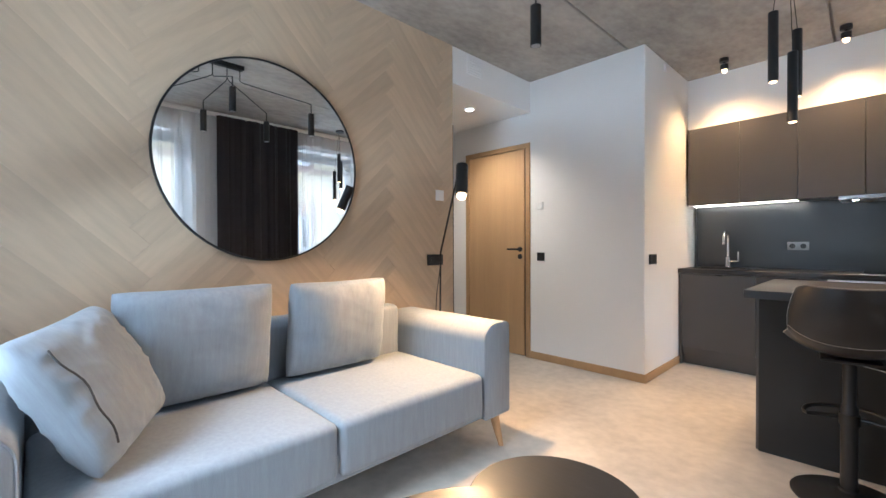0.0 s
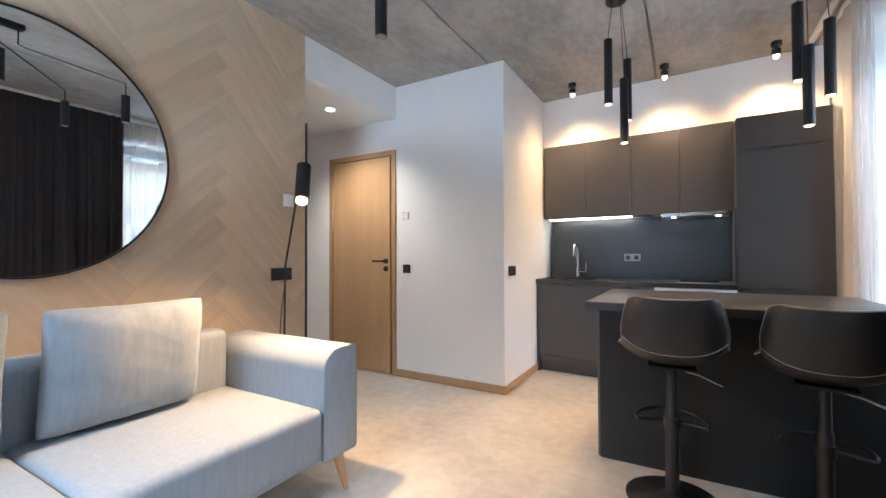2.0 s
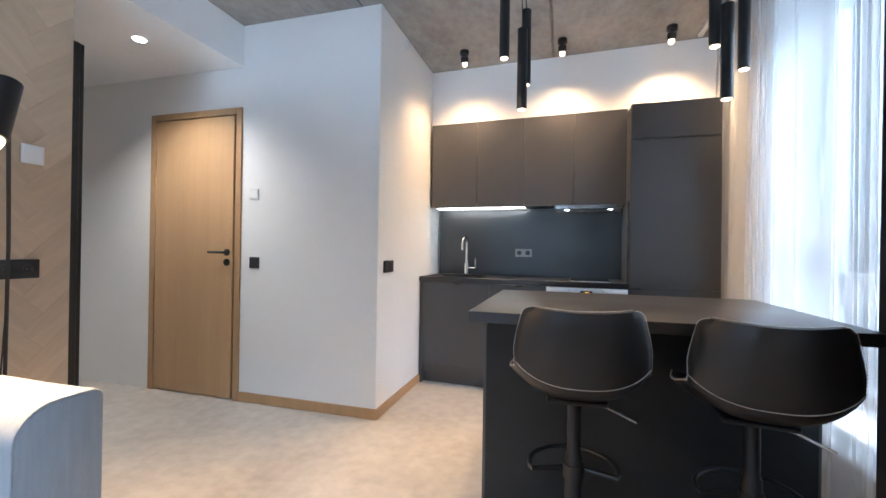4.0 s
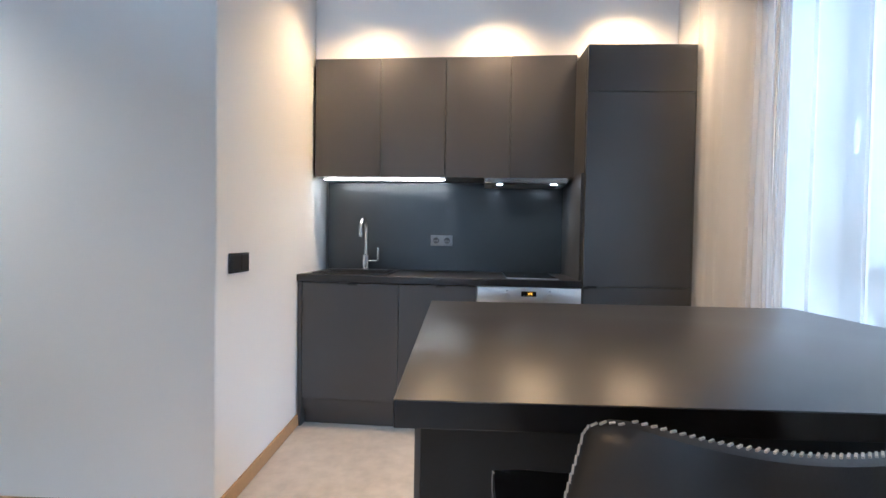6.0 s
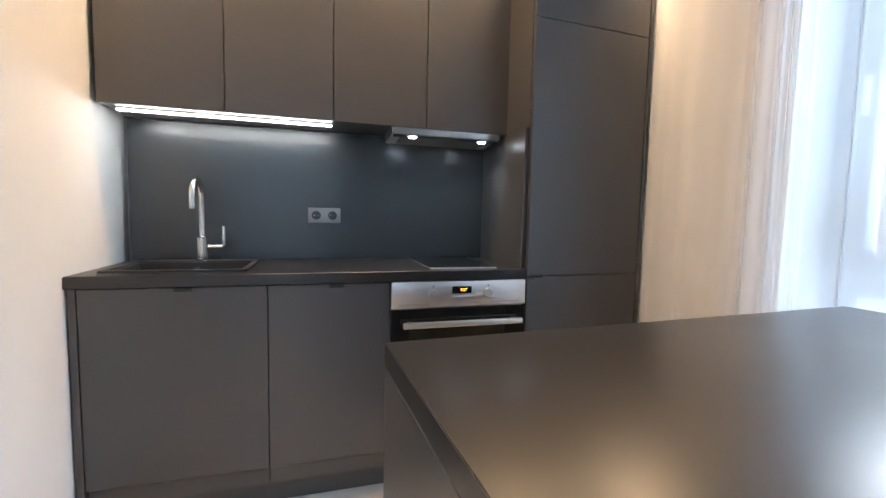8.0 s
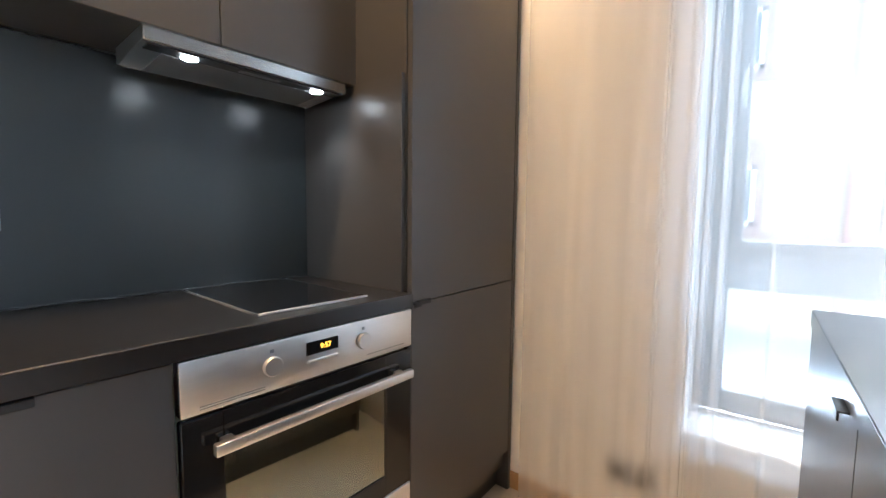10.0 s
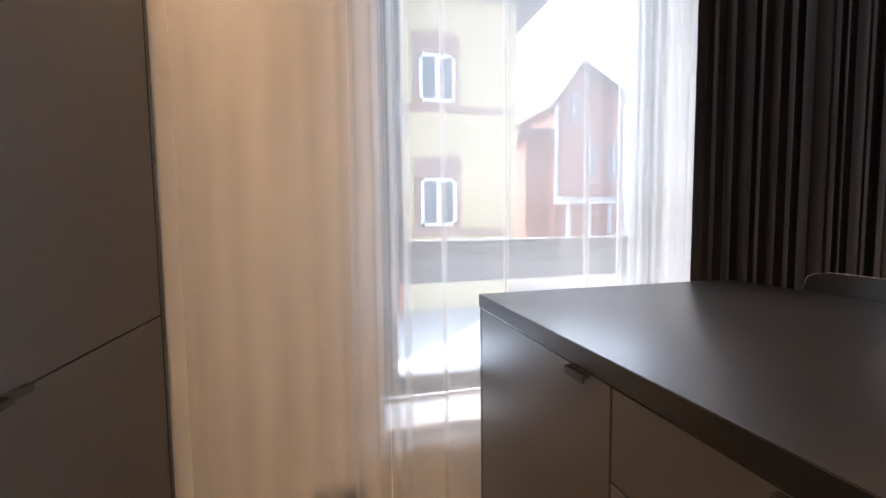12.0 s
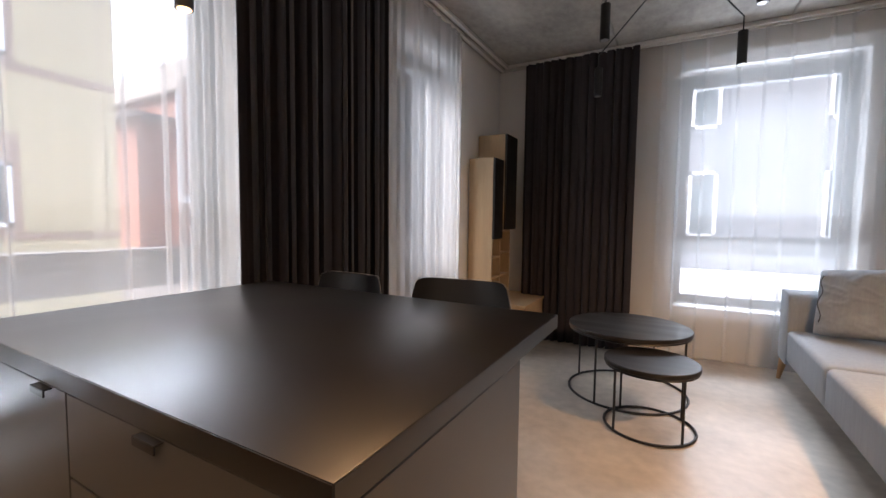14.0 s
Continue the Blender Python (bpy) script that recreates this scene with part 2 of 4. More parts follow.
def rod(points, radius, steps=10, closed=False, bm=None):
    """A round bar along a line of points."""
    bm = bm or bmesh.new()
    pts = [Vector(p) for p in points]
    rings, n = [], len(pts)
    side = None
    for i, p in enumerate(pts):
        a = pts[(i - 1) % n] if closed or i else p
        b = pts[(i + 1) % n] if closed or i < n - 1 else p
        way = (b - a).normalized()
        if side is None:
            side = way.orthogonal().normalized()
        side = (side - way * side.dot(way)).normalized()
        up = way.cross(side)
        rings.append([bm.verts.new(p + radius * (math.cos(k) * side + math.sin(k) * up)) for k in (2 * math.pi * j / steps for j in range(steps))])
    pairs = list(zip(rings, rings[1:])) + ([(rings[-1], rings[0])] if closed else [])
    for a, b in pairs:
        shift = 0
        if closed and a is rings[-1]:
            shift = min(range(steps), key=lambda s: (a[0].co - b[s].co).length)
        for i in range(steps):
            bm.faces.new((a[i], a[(i + 1) % steps], b[(i + 1 + shift) % steps], b[(i + shift) % steps]))
    if not closed:
        bm.faces.new(rings[0][::-1])
        bm.faces.new(rings[-1])
    return bm


def arc(centre, radius, a0, a1, steps, u=(1, 0, 0), v=(0, 1, 0)):
    c, u, v = Vector(centre), Vector(u), Vector(v)
    return [c + radius * (math.cos(a) * u + math.sin(a) * v) for a in (radians(a0 + (a1 - a0) * i / steps) for i in range(steps + 1))]


def hang(p0, p1, z0, z1, waves, depth, seed, rows=10, per_wave=10, gather=0.0, flare=0.25):
    """A hanging cloth from p0 to p1 in plan, in uneven vertical folds."""
    rng = random.Random(seed)
    bm = bmesh.new()
    a, b = Vector((*p0, 0)), Vector((*p1, 0))
    way = (b - a)
    length = way.length
    way.normalize()
    out = Vector((-way.y, way.x, 0))
    n = int(waves * per_wave)
    phases = [rng.uniform(-1.5, 1.5) for _ in range(int(waves) + 3)]
    sizes = [rng.uniform(0.4, 1.35) for _ in range(int(waves) + 3)]
    grid = []
    for r in range(rows + 1):
        h = r / rows
        line = []
        for i in range(n + 1):
            s = i / n
            w = s * waves
            k = int(w)
            f = w - k
            ph = phases[k] * (1 - f) + phases[k + 1] * f
            sz = sizes[k] * (1 - f) + sizes[k + 1] * f
            swing = math.sin(2 * math.pi * w + ph)
            lower = 1 - h
            sway = noise.noise((s * 5 + seed, h * 1.3, seed * 0.7)) * 0.5
            along = s + gather * 0.012 * math.cos(4 * math.pi * w + ph) / max(length, 0.1) + 0.014 * sway * lower / max(length, 0.1)
            off = depth * (0.55 + flare * lower) * sz * swing + 0.012 * sway * lower + depth * 0.22 * math.sin(4.7 * math.pi * w + ph) * (0.5 + 0.5 * h)
            p = a + way * (length * along) + out * off
            zz = z0 + (z1 - z0) * h + (0.006 * math.sin(2 * math.pi * w) if r == 0 else 0)
            line.append(bm.verts.new((p.x, p.y, zz)))
        grid.append(line)
    for r in range(rows):
        for i in range(n):
            bm.faces.new((grid[r][i], grid[r][i + 1], grid[r + 1][i + 1], grid[r + 1][i]))
    return bm


def voile(p0, p1, z0, z1, folds, seed, depth=0.012, sway=0.012, rows=12, ripple=6):
    """Thin cloth that hangs nearly flat, with overlapping folds given as (metres along, overlap)."""
    rng = random.Random(seed)
    a, b = Vector((*p0, 0)), Vector((*p1, 0))
    way = b - a
    length = way.length
    way.normalize()
    out = Vector((-way.y, way.x, 0))
    folds = sorted(folds)
    tilt = [rng.uniform(-0.5, 0.5) for _ in folds]
    bm, grid = bmesh.new(), []
    for r in range(rows + 1):
        h = r / rows
        pts, s = [], 0.0
        for (pos, lap), lean in zip(folds, tilt):
            w = lap * 0.9
            at = pos + sway * lean * (1 - h)
            for k in range(24):
                pts.append((s + (at - s) * k / 24, 0.0))
            big = lap * (0.75 + 0.35 * (1 - h) + 0.15 * noise.noise((pos * 9, h * 2, seed)))
            for k in range(14):
                u = k / 14
                pts.append((at + w * u + 0.5 * big * math.sin(2 * math.pi * u), -depth * math.sin(2 * math.pi * u)))
            s = at + w
        for k in range(7):
            pts.append((s + (length - s) * k / 6, 0.0))
        line = []
        for q, d in pts:
            wave = sway * (0.4 + 0.6 * (1 - h)) * noise.noise((q * ripple + seed, h * 0.8, seed * 0.3)) * 1.6
            p = a + way * q + out * (d + wave)
            line.append(bm.verts.new((p.x, p.y, z0 + (z1 - z0) * h)))
        grid.append(line)
    for lo, hi in zip(grid, grid[1:]):
        for i in range(len(lo) - 1):
            bm.faces.new((lo[i], lo[i + 1], hi[i + 1], hi[i]))
    return bm


def gathers(length, count, lap, seed):
    """Folds spread unevenly along a curtain."""
    rng = random.Random(seed)
    step = length / count
    return [((k + 0.25 + rng.uniform(-0.22, 0.22)) * step, lap * rng.uniform(0.5, 1.3)) for k in range(count)]


def pillow(width, height, thick, seed, n=54, sag=0.0, fold=0.0):
    """A stuffed cushion in the xz plane, its base edge at z = 0."""
    bm = bmesh.new()
    sides = []
    for sgn in (1, -1):
        grid = []
        for j in range(n + 1):
            line = []
            for i in range(n + 1):
                u, v = 2 * i / n - 1, 2 * j / n - 1
                edge = (1 - abs(u) ** 2.8) * (1 - abs(v) ** 2.8)
                t = thick / 2 * max(edge, 0) ** 0.46
                pull = 1 - 0.055 * (1 - abs(v) ** 2) * abs(u) ** 6 - 0.0
                pull_v = 1 - 0.055 * (1 - abs(u) ** 2) * abs(v) ** 6
                crease = noise.noise((u * 1.6 + seed, v * 1.6, sgn + seed)) * 0.012
                pinch = 0.006 * math.sin(16 * u + 5 * v + seed) * abs(v) ** 5 + 0.005 * math.sin(15 * v + seed) * abs(u) ** 5
                ridge = abs(noise.noise((u * 2.0 + v * 3.2 + seed, v * 1.6 - u * 0.9, seed))) + 0.5 * abs(noise.noise((u * 5.0 - v * 3.2 + seed, v * 4.4, seed + 4)))
                crease += pinch + fold * (0.35 - min(0.7, 2.2 * ridge))
                rim = 1 if edge > 1e-6 else 0
                ear = 1 - 0.045 * abs(u * v) ** 5
                x, z = u * width / 2 * pull * ear, (v * pull_v * ear + 1) * height / 2
                y = sgn * (t + crease * rim * min(1, 4 * edge))
                z -= sag * (1 - abs(u) ** 1.5) * (v + 1) / 2 * 0.5
                line.append(bm.verts.new((x, y, z)))
            grid.append(line)
        sides.append(grid)
        for j in range(n):
            for i in range(n):
                bm.faces.new((grid[j][i], grid[j][i + 1], grid[j + 1][i + 1], grid[j + 1][i]))
    bmesh.ops.remove_doubles(bm, verts=bm.verts, dist=0.0005)
    return bm


def shaped(bm, m):
    bmesh.ops.transform(bm, verts=bm.verts, matrix=m)
    return bm


def text_mesh(name, body, size, m, material, parent):
    curve = bpy.data.curves.new(name, "FONT")
    curve.body, curve.size, curve.align_x, curve.align_y, curve.extrude = body, size, "CENTER", "CENTER", 0.0004
    temp = bpy.data.objects.new(name, curve)
    scene.collection.objects.link(temp)
    bpy.context.view_layer.update()
    me = bpy.data.meshes.new_from_object(temp.evaluated_get(bpy.context.evaluated_depsgraph_get()))
    bpy.data.objects.remove(temp)
    me.transform(m)
    me.materials.clear()
    me.materials.append(material)
    ob = new(name, me)
    ob.parent = parent
    return ob

# ---- the large structure ----
CEIL, WEST, EAST, SOUTH = 2.80, -1.113, 2.30, -4.17
structure("floor", box(-3.2, 2.6, -4.5, 1.6, -0.2, 0), FLOOR, "smooth beige microcement floor with soft cloudy marks", "floor")

# hollow-core slabs with open joints between them
bm = bmesh.new()
for x0, x1 in ((-3.2, -1.382), (-1.370, -0.148), (-0.134, 1.088), (1.102, 2.7)):
    box(x0, x1, -4.6, 1.7, CEIL, CEIL + 0.2, 0.006, 1, bm)
box(-3.2, 2.7, -4.6, 1.7, CEIL + 0.02, CEIL + 0.3, 0, 1, bm)
structure("ceiling", bm, CONCRETE, "raw grey concrete slab ceiling with open joints", "ceiling")

west = structure("wall_west", box(WEST - 0.16, WEST - 0.012, SOUTH, -1.126, 0, CEIL), WHITE, "wall clad in pale oak herringbone boards", "wall")
structure("wall_hall_south", box(-3.1, WEST - 0.162, -1.28, -1.126, 0, CEIL), WHITE, "plain white hall wall", "wall")
structure("wall_hall_west", box(-3.2, -3.1, -1.28, 0.1, 0, CEIL), WHITE, "plain white end wall of the hall", "wall")
bm = box(-3.2, -1.95, 0, 0.14, 0, CEIL)
box(-1.95, -1.16, 0, 0.14, 2.145, CEIL, bm=bm)
plan = ((-1.16, 0), (-0.004, 0), (0, 0.004), (0, 1.5), (-0.14, 1.5), (-0.14, 0.14), (-1.16, 0.14))
lower, upper = ([bm.verts.new((x, y, z)) for x, y in plan] for z in (0, CEIL))
bm.faces.new(lower[::-1])
bm.faces.new(upper)
for i in range(7):
    j = (i + 1) % 7
    bm.faces.new((lower[i], lower[j], upper[j], upper[i]))
structure("wall_north", bm, WHITE, "white plastered wall with an oak door, turning the corner to the kitchen", "wall")
structure("wall_kitchen", box(0.002, 2.6, 1.42, 1.56, 0, CEIL), WHITE, "white plastered wall behind the kitchen", "wall")
structure("hall_ceiling", box(-3.2, WEST, -1.124, -0.002, 2.493, CEIL - 0.004), WHITE, "lowered white plaster ceiling of the hall", "ceiling")

bm = box(EAST, 2.62, 0.15, 1.6, 0, CEIL)
box(EAST, 2.62, -1.10, 0.15, 0, 0.43, bm=bm)
box(EAST, 2.62, -1.10, 0.15, 2.54, CEIL, bm=bm)
box(EAST, 2.62, -2.25, -1.10, 0, CEIL, bm=bm)
box(EAST, 2.62, -3.22, -2.25, 0, 0.43, bm=bm)
box(EAST, 2.62, -3.22, -2.25, 2.54, CEIL, bm=bm)
box(EAST, 2.62, -4.49, -3.22, 0, CEIL, bm=bm)
structure("wall_east", bm, WHITE, "white plastered wall with two deep windows", "wall")
bm = box(0.60, EAST, SOUTH, -4.49, 0, CEIL)
box(-0.66, 0.60, SOUTH, -4.49, 0, 0.43, bm=bm)
box(-0.66, 0.60, SOUTH, -4.49, 2.54, CEIL, bm=bm)
box(-1.3, -0.66, SOUTH, -4.49, 0, CEIL, bm=bm)
structure("wall_south", bm, WHITE, "white plastered wall with one deep window", "wall")


# baseboards
def baseboard(x0, x1, y0, y1):
    structure("baseboard", box(x0, x1, y0, y1, 0.001, 0.072, 0.003, 1), OAK_TRIM, "oak skirting board along the wall", "baseboard")


baseboard(-1.113, 0.014, -0.014, -0.001)
baseboard(0.001, 0.014, 0.0, 0.862)
baseboard(2.286, 2.299, -2.2, 0.80)
baseboard(WEST + 0.008, WEST + 0.02, -4.16, -1.13)
baseboard(1.0, 2.28, -4.169, -4.156)


# ---- windows ----
def window(name, width, z0, z1, bar_z, m):
    """A grey framed window with a fixed light under a bar; local x across, y into the room (negative is out)."""
    root = local_thing(name, m, "grey framed window with a low fixed light", "window", kind="structure")
    w = width / 2
    fr = bmesh.new()
    t, d = 0.085, 0.07
    box(-w, -w + t, 0, d, z0, z1, 0.004, 1, fr)
    box(w - t, w, 0, d, z0, z1, 0.004, 1, fr)
    box(-w + t, w - t, 0, d, z0, z0 + 0.075, 0.004, 1, fr)
    box(-w + t, w - t, 0, d, z1 - t, z1, 0.004, 1, fr)
    part("window_frame", fr, FRAME_GREY, root)
    part("transom", box(-w + t, w - t, 0.001, d + 0.006, bar_z - 0.135, bar_z, 0.004, 1), FRAME_GREY, root)
    sash = bmesh.new()
    s = 0.03
    for a in ((-w + t, -w + t + s, bar_z, z1 - t), (w - t - s, w - t, bar_z, z1 - t)):
        box(a[0], a[1], 0.012, d + 0.012, a[2], a[3], 0.003, 1, sash)
    box(-w + t + s, w - t - s, 0.012, d + 0.012, bar_z, bar_z + s, 0.003, 1, sash)
    box(-w + t + s, w - t - s, 0.012, d + 0.012, z1 - t - s, z1 - t, 0.003, 1, sash)
    part("sash", sash, FRAME_GREY, root)
    for a, b in ((z0 + 0.075, bar_z - 0.135), (bar_z + s, z1 - t - s)):
        pane = part("pane", box(-w + t, w - t, 0.028, 0.034, a, b), GLASS, root)
        pane.visible_shadow = False
    part("window_handle", rod([(w - t - 0.012, d + 0.014, 1.62), (w - t - 0.012, d + 0.045, 1.62), (w - t - 0.012, d + 0.045, 1.50)], 0.009), PLASTIC, root)
    return root


WZ0, WZ1 = 0.455, 2.54
window("window_1", 1.25, WZ0, WZ1, 1.032, pose(2.60, -0.475, 0, 0, 0, 90))
window("window_2", 0.97, WZ0, WZ1, 1.032, pose(2.60, -2.735, 0, 0, 0, 90))
window("window_3", 1.26, WZ0, WZ1, 1.06, pose(-0.03, -4.45, 0, 0, 0, 0))
for nm, c in (("window_sill_1", (2.285, 2.53, -1.11, 0.16)), ("window_sill_2", (2.285, 2.53, -3.23, -2.24)), ("window_sill_3", (-0.67, 0.61, -4.38, -4.14))):
    structure(nm, box(*c, 0.431, 0.455, 0.006, 2), WHITE, "white window sill board", "window sill")

# ---- door, hall ----
door = thing("door_1", -1.555, 0, 0, "closed oak veneer door in an oak frame", "door", kind="structure")
bm = box(-1.995, -1.945, -0.014, 0.02, 0, 2.19, 0.003, 1)
box(-1.165, -1.115, -0.014, 0.02, 0, 2.19, 0.003, 1, bm)
box(-1.945, -1.165, -0.014, 0.02, 2.14, 2.19, 0.003, 1, bm)
part("door_frame", bm, OAK_TRIM, door)
leaf = part("door_leaf", box(-1.941, -1.185, -0.008, 0.035, 0.008, 2.134, 0.003, 1), OAK_DOOR, door)
# black strip set between leaf and frame, the gap's shade given as colour
part("dark_gap_strip", box(-1.184, -1.166, 0.006, 0.03, 0.004, 2.139), BLACK, door)
bm = lathe([(0.026, 0), (0.026, 0.008)], axis=pose(0, 0, 0, 90), x=-1.235, y=-0.008, z=1.105)
rod([(-1.235, -0.012, 1.105), (-1.235, -0.05, 1.105), (-1.25, -0.056, 1.105), (-1.365, -0.056, 1.105)], 0.0095, bm=bm)
part("door_handle", bm, BLACK, door, "black lever handle")
bm = lathe([(0.026, 0), (0.026, 0.008)], axis=pose(0, 0, 0, 90), x=-1.235, y=-0.008, z=1.03)
lathe([(0.008, 0), (0.008, 0.01)], axis=pose(0, 0, 0, 90), x=-1.235, y=-0.016, z=1.03, bm=bm)
part("lock_rose", bm, BLACK, door)
part("door_back", box(-1.94, -1.17, 0.06, 0.14, 0, 2.14), OAK_DOOR, door)

cup = thing("hall_cupboard", -1.8, -1.07, 0, "tall black cupboard standing in the hall", "cupboard")
part("body", box(-2.4, -1.2135, -1.122, -1.03, 0, 2.19, 0.003, 1), BLACK_WOOD, cup)
part("door", box(-2.395, -1.2165, -1.029, -1.01, 0.004, 2.187, 0.002, 1), BLACK_WOOD, cup)


def plate(name, m, w, h, material, label, category, modules=1, socket=False):
    """A wall plate, flat in its own xz plane, facing -y."""
    root = local_thing(name, m, label, category)
    part("plate", box(-w / 2, w / 2, -0.010, 0, -h / 2, h / 2, 0.003, 2), material, root)
    for k in range(modules):
        c = (k - (modules - 1) / 2) * w / modules
        if socket:
            bm = lathe([(0.021, 0.0), (0.021, 0.004), (0.017, 0.004), (0.017, 0.001)], axis=pose(0, 0, 0, 90), x=c, y=-0.010, z=0, steps=24)
            well = part("socket_well", bm, DARK_PLASTIC, root)
            for dx in (-0.009, 0.009):
                part("contact", lathe([(0.003, 0), (0.003, 0.003)], axis=pose(0, 0, 0, 90), x=c + dx, y=-0.0108, z=0, steps=10), CHROME, well)
        else:
            part("rocker", box(c - w / modules / 2 + 0.008, c + w / modules / 2 - 0.008, -0.013, -0.0095, -h / 2 + 0.008, h / 2 - 0.008, 0.0015, 1), material, root)
    return root


plate("light_switch", pose(-0.99, -0.001, 1.033), 0.082, 0.082, DARK_PLASTIC, "square charcoal light switch on the white wall beside the door", "light switch")
plate("light_switch", pose(0.001, 0.168, 1.025, 0, 0, 90), 0.16, 0.085, DARK_PLASTIC, "double charcoal light switch on the white kitchen side wall", "light switch", 2)
plate("thermostat", pose(-1.0, -0.001, 1.538), 0.075, 0.075, PLASTIC, "small white room thermostat on the wall", "thermostat")
plate("room_controller", pose(WEST + 0.007, -1.289, 1.549, 0, 0, 90), 0.085, 0.085, PLASTIC, "white wall controller on the oak boards", "thermostat")
plate("wall_socket", pose(WEST + 0.007, -1.34, 1.035, 0, 0, 90), 0.165, 0.085, DARK_PLASTIC, "double charcoal wall socket on the oak boards", "socket", 2, True)
plate("wall_socket", pose(2.299, 0.3, 0.24, 0, 0, -90), 0.16, 0.085, GREY_PLASTIC, "grey socket low on the wall behind the curtain", "socket", 2, True)
vent = thing("air_vent", WEST, -0.85, 2.70, "white louvred air vent on the hall bulkhead", "vent")
part("vent_frame", box(WEST + 0.001, WEST + 0.010, -0.955, -0.755, 2.62, 2.775, 0.003, 1), PLASTIC, vent)
for k in range(6):
    part("slat", box(WEST + 0.010, WEST + 0.018, -0.940, -0.770, 2.635 + 0.022 * k, 2.647 + 0.022 * k, 0.001, 1), PLASTIC, vent)
sensor = thing("wall_sensor", 0, 0.45, 2.7, "small white sensor on the wall under the ceiling", "sensor")
part("case", box(0.001, 0.02, 0.43, 0.47, 2.70, 2.765, 0.005, 2), PLASTIC, sensor)
down = thing("recessed_downlight", -1.469, -0.525, 2.493, "round lit downlight in the hall ceiling", "downlight")
part("rim", lathe([(0.046, 0), (0.05, 0.004), (0.05, 0.006), (0.038, 0.006), (0.036, 0.0)], -1.469, -0.525, 2.487), PLASTIC, down)
part("lens", lathe([(0.034, 0.0), (0.036, 0.003)], -1.469, -0.525, 2.4835), COOL, down)
spot((-1.469, -0.525, 2.47), (-1.469, -0.525, 0), 12, 130, 0.9, 0.03, (1.0, 0.8, 0.6))

# ---- curtains and their rails ----
for nm, a, b in (("curtain_rail", (2.215, 2.25, -4.10, 0.95), 0), ("curtain_rail", (2.14, 2.175, -4.02, 0.95), 0), ("curtain_rail", (-1.09, 2.215, -4.10, -4.06), 0), ("curtain_rail", (-1.09, 2.14, -4.02, -3.985), 0)):
    r = thing(nm, (a[0] + a[1]) / 2, (a[2] + a[3]) / 2, 2.77, "slim white curtain rail fixed to the ceiling", "curtain rail", "curtain rails")
    part("track", box(*a, 2.768, 2.797, 0.004, 1), ALU, r)


def curtain(label, bm, material, category, group, x, y):
    root = thing("curtain", x, y, 0.02, label, category, group)
    part("cloth", bm, material, root, angle=80)
    return root


SH, DK = "sheer curtains", "dark curtains"
curtain("sheer white voile curtain gathered beside the fridge", voile((2.235, 0.70), (2.235, 0.13), 0.015, 2.768, [(0.46, 0.02), (0.53, 0.03)], 3, 0.02, 0.035, 12, 15), SHEER_DENSE, "sheer curtain", SH, 2.2, 0.4)
curtain("sheer white voile curtain drawn across the window", voile((2.235, 0.132), (2.235, -0.79), 0.015, 2.768, [(0.006, 0.03), (0.045, 0.03), (0.172, 0.015), (0.387, 0.005), (0.682, 0.013), (0.81, 0.02), (0.865, 0.03)], 5), SHEER, "sheer curtain", SH, 2.2, -0.3)
curtain("sheer white voile curtain gathered beside the dark drape", voile((2.235, -0.765), (2.235, -1.04), 0.015, 2.768, gathers(0.275, 5, 0.05, 7), 7, 0.02), SHEER, "sheer curtain", SH, 2.2, -0.8)
curtain("sheer white voile curtain over the second window", voile((2.235, -1.85), (2.235, -3.12), 0.015, 2.768, gathers(1.27, 11, 0.05, 11), 11, 0.02, 0.016), SHEER_DENSE, "sheer curtain", SH, 2.2, -2.5)
curtain("sheer white voile curtain over the window behind the sofa", voile((0.98, -4.08), (-1.06, -4.08), 0.015, 2.768, gathers(2.04, 11, 0.035, 13), 13, 0.018, 0.016), SHEER, "sheer curtain", SH, 0, -4.08)
curtain("heavy charcoal drape hanging between two windows", hang((2.16, -0.955), (2.16, -1.975), 0.012, 2.768, 15, 0.034, 17, gather=2), DRAPE, "curtain", DK, 2.08, -1.4)
curtain("heavy charcoal drape hanging in the corner", hang((1.95, -4.0), (0.93, -4.0), 0.012, 2.768, 14, 0.055, 19, gather=2), DRAPE, "curtain", DK, 1.4, -4.0)

# ---- kitchen: everything along a line slightly out of square ----
K = pose(0, 0.855, 0, 0, 0, -2.86)


def at_kitchen(s, d, z):
    return K @ pose(s, d, z)


def front_panel(root, x0, x1, z0, z1, d=0.0, name="door"):
    return part(name, box(x0 + 0.0015, x1 - 0.0015, d, d + 0.019, z0 + 0.0015, z1 - 0.0015, 0.0015, 1), ANTHRACITE, root)


def edge_pull(parent, x, z, d, w=0.055):
    bm = box(x - w / 2, x + w / 2, d - 0.013, d + 0.01, z, z + 0.003, 0.001, 1)
    box(x - w / 2, x + w / 2, d - 0.013, d - 0.010, z - 0.010, z + 0.001, 0.001, 1, bm)
    return part("handle", bm, BLACK, parent, "small black edge pull")


def base_unit(x0, x1, label):
    root = local_thing("base_cabinet", K, label, "kitchen cabinet", "kitchen base units")
    part("body", box(x0 + 0.001, x1 - 0.001, 0.021, 0.49, 0.10, 0.873), ANTHRACITE, root)
    part("plinth", box(x0, x1, 0.055, 0.07, 0.002, 0.165), ANTHRACITE, root)
    leaf = front_panel(root, x0, x1, 0.17, 0.874)
    edge_pull(leaf, (x0 + x1) / 2 + 0.02, 0.870, 0.0)
    return root


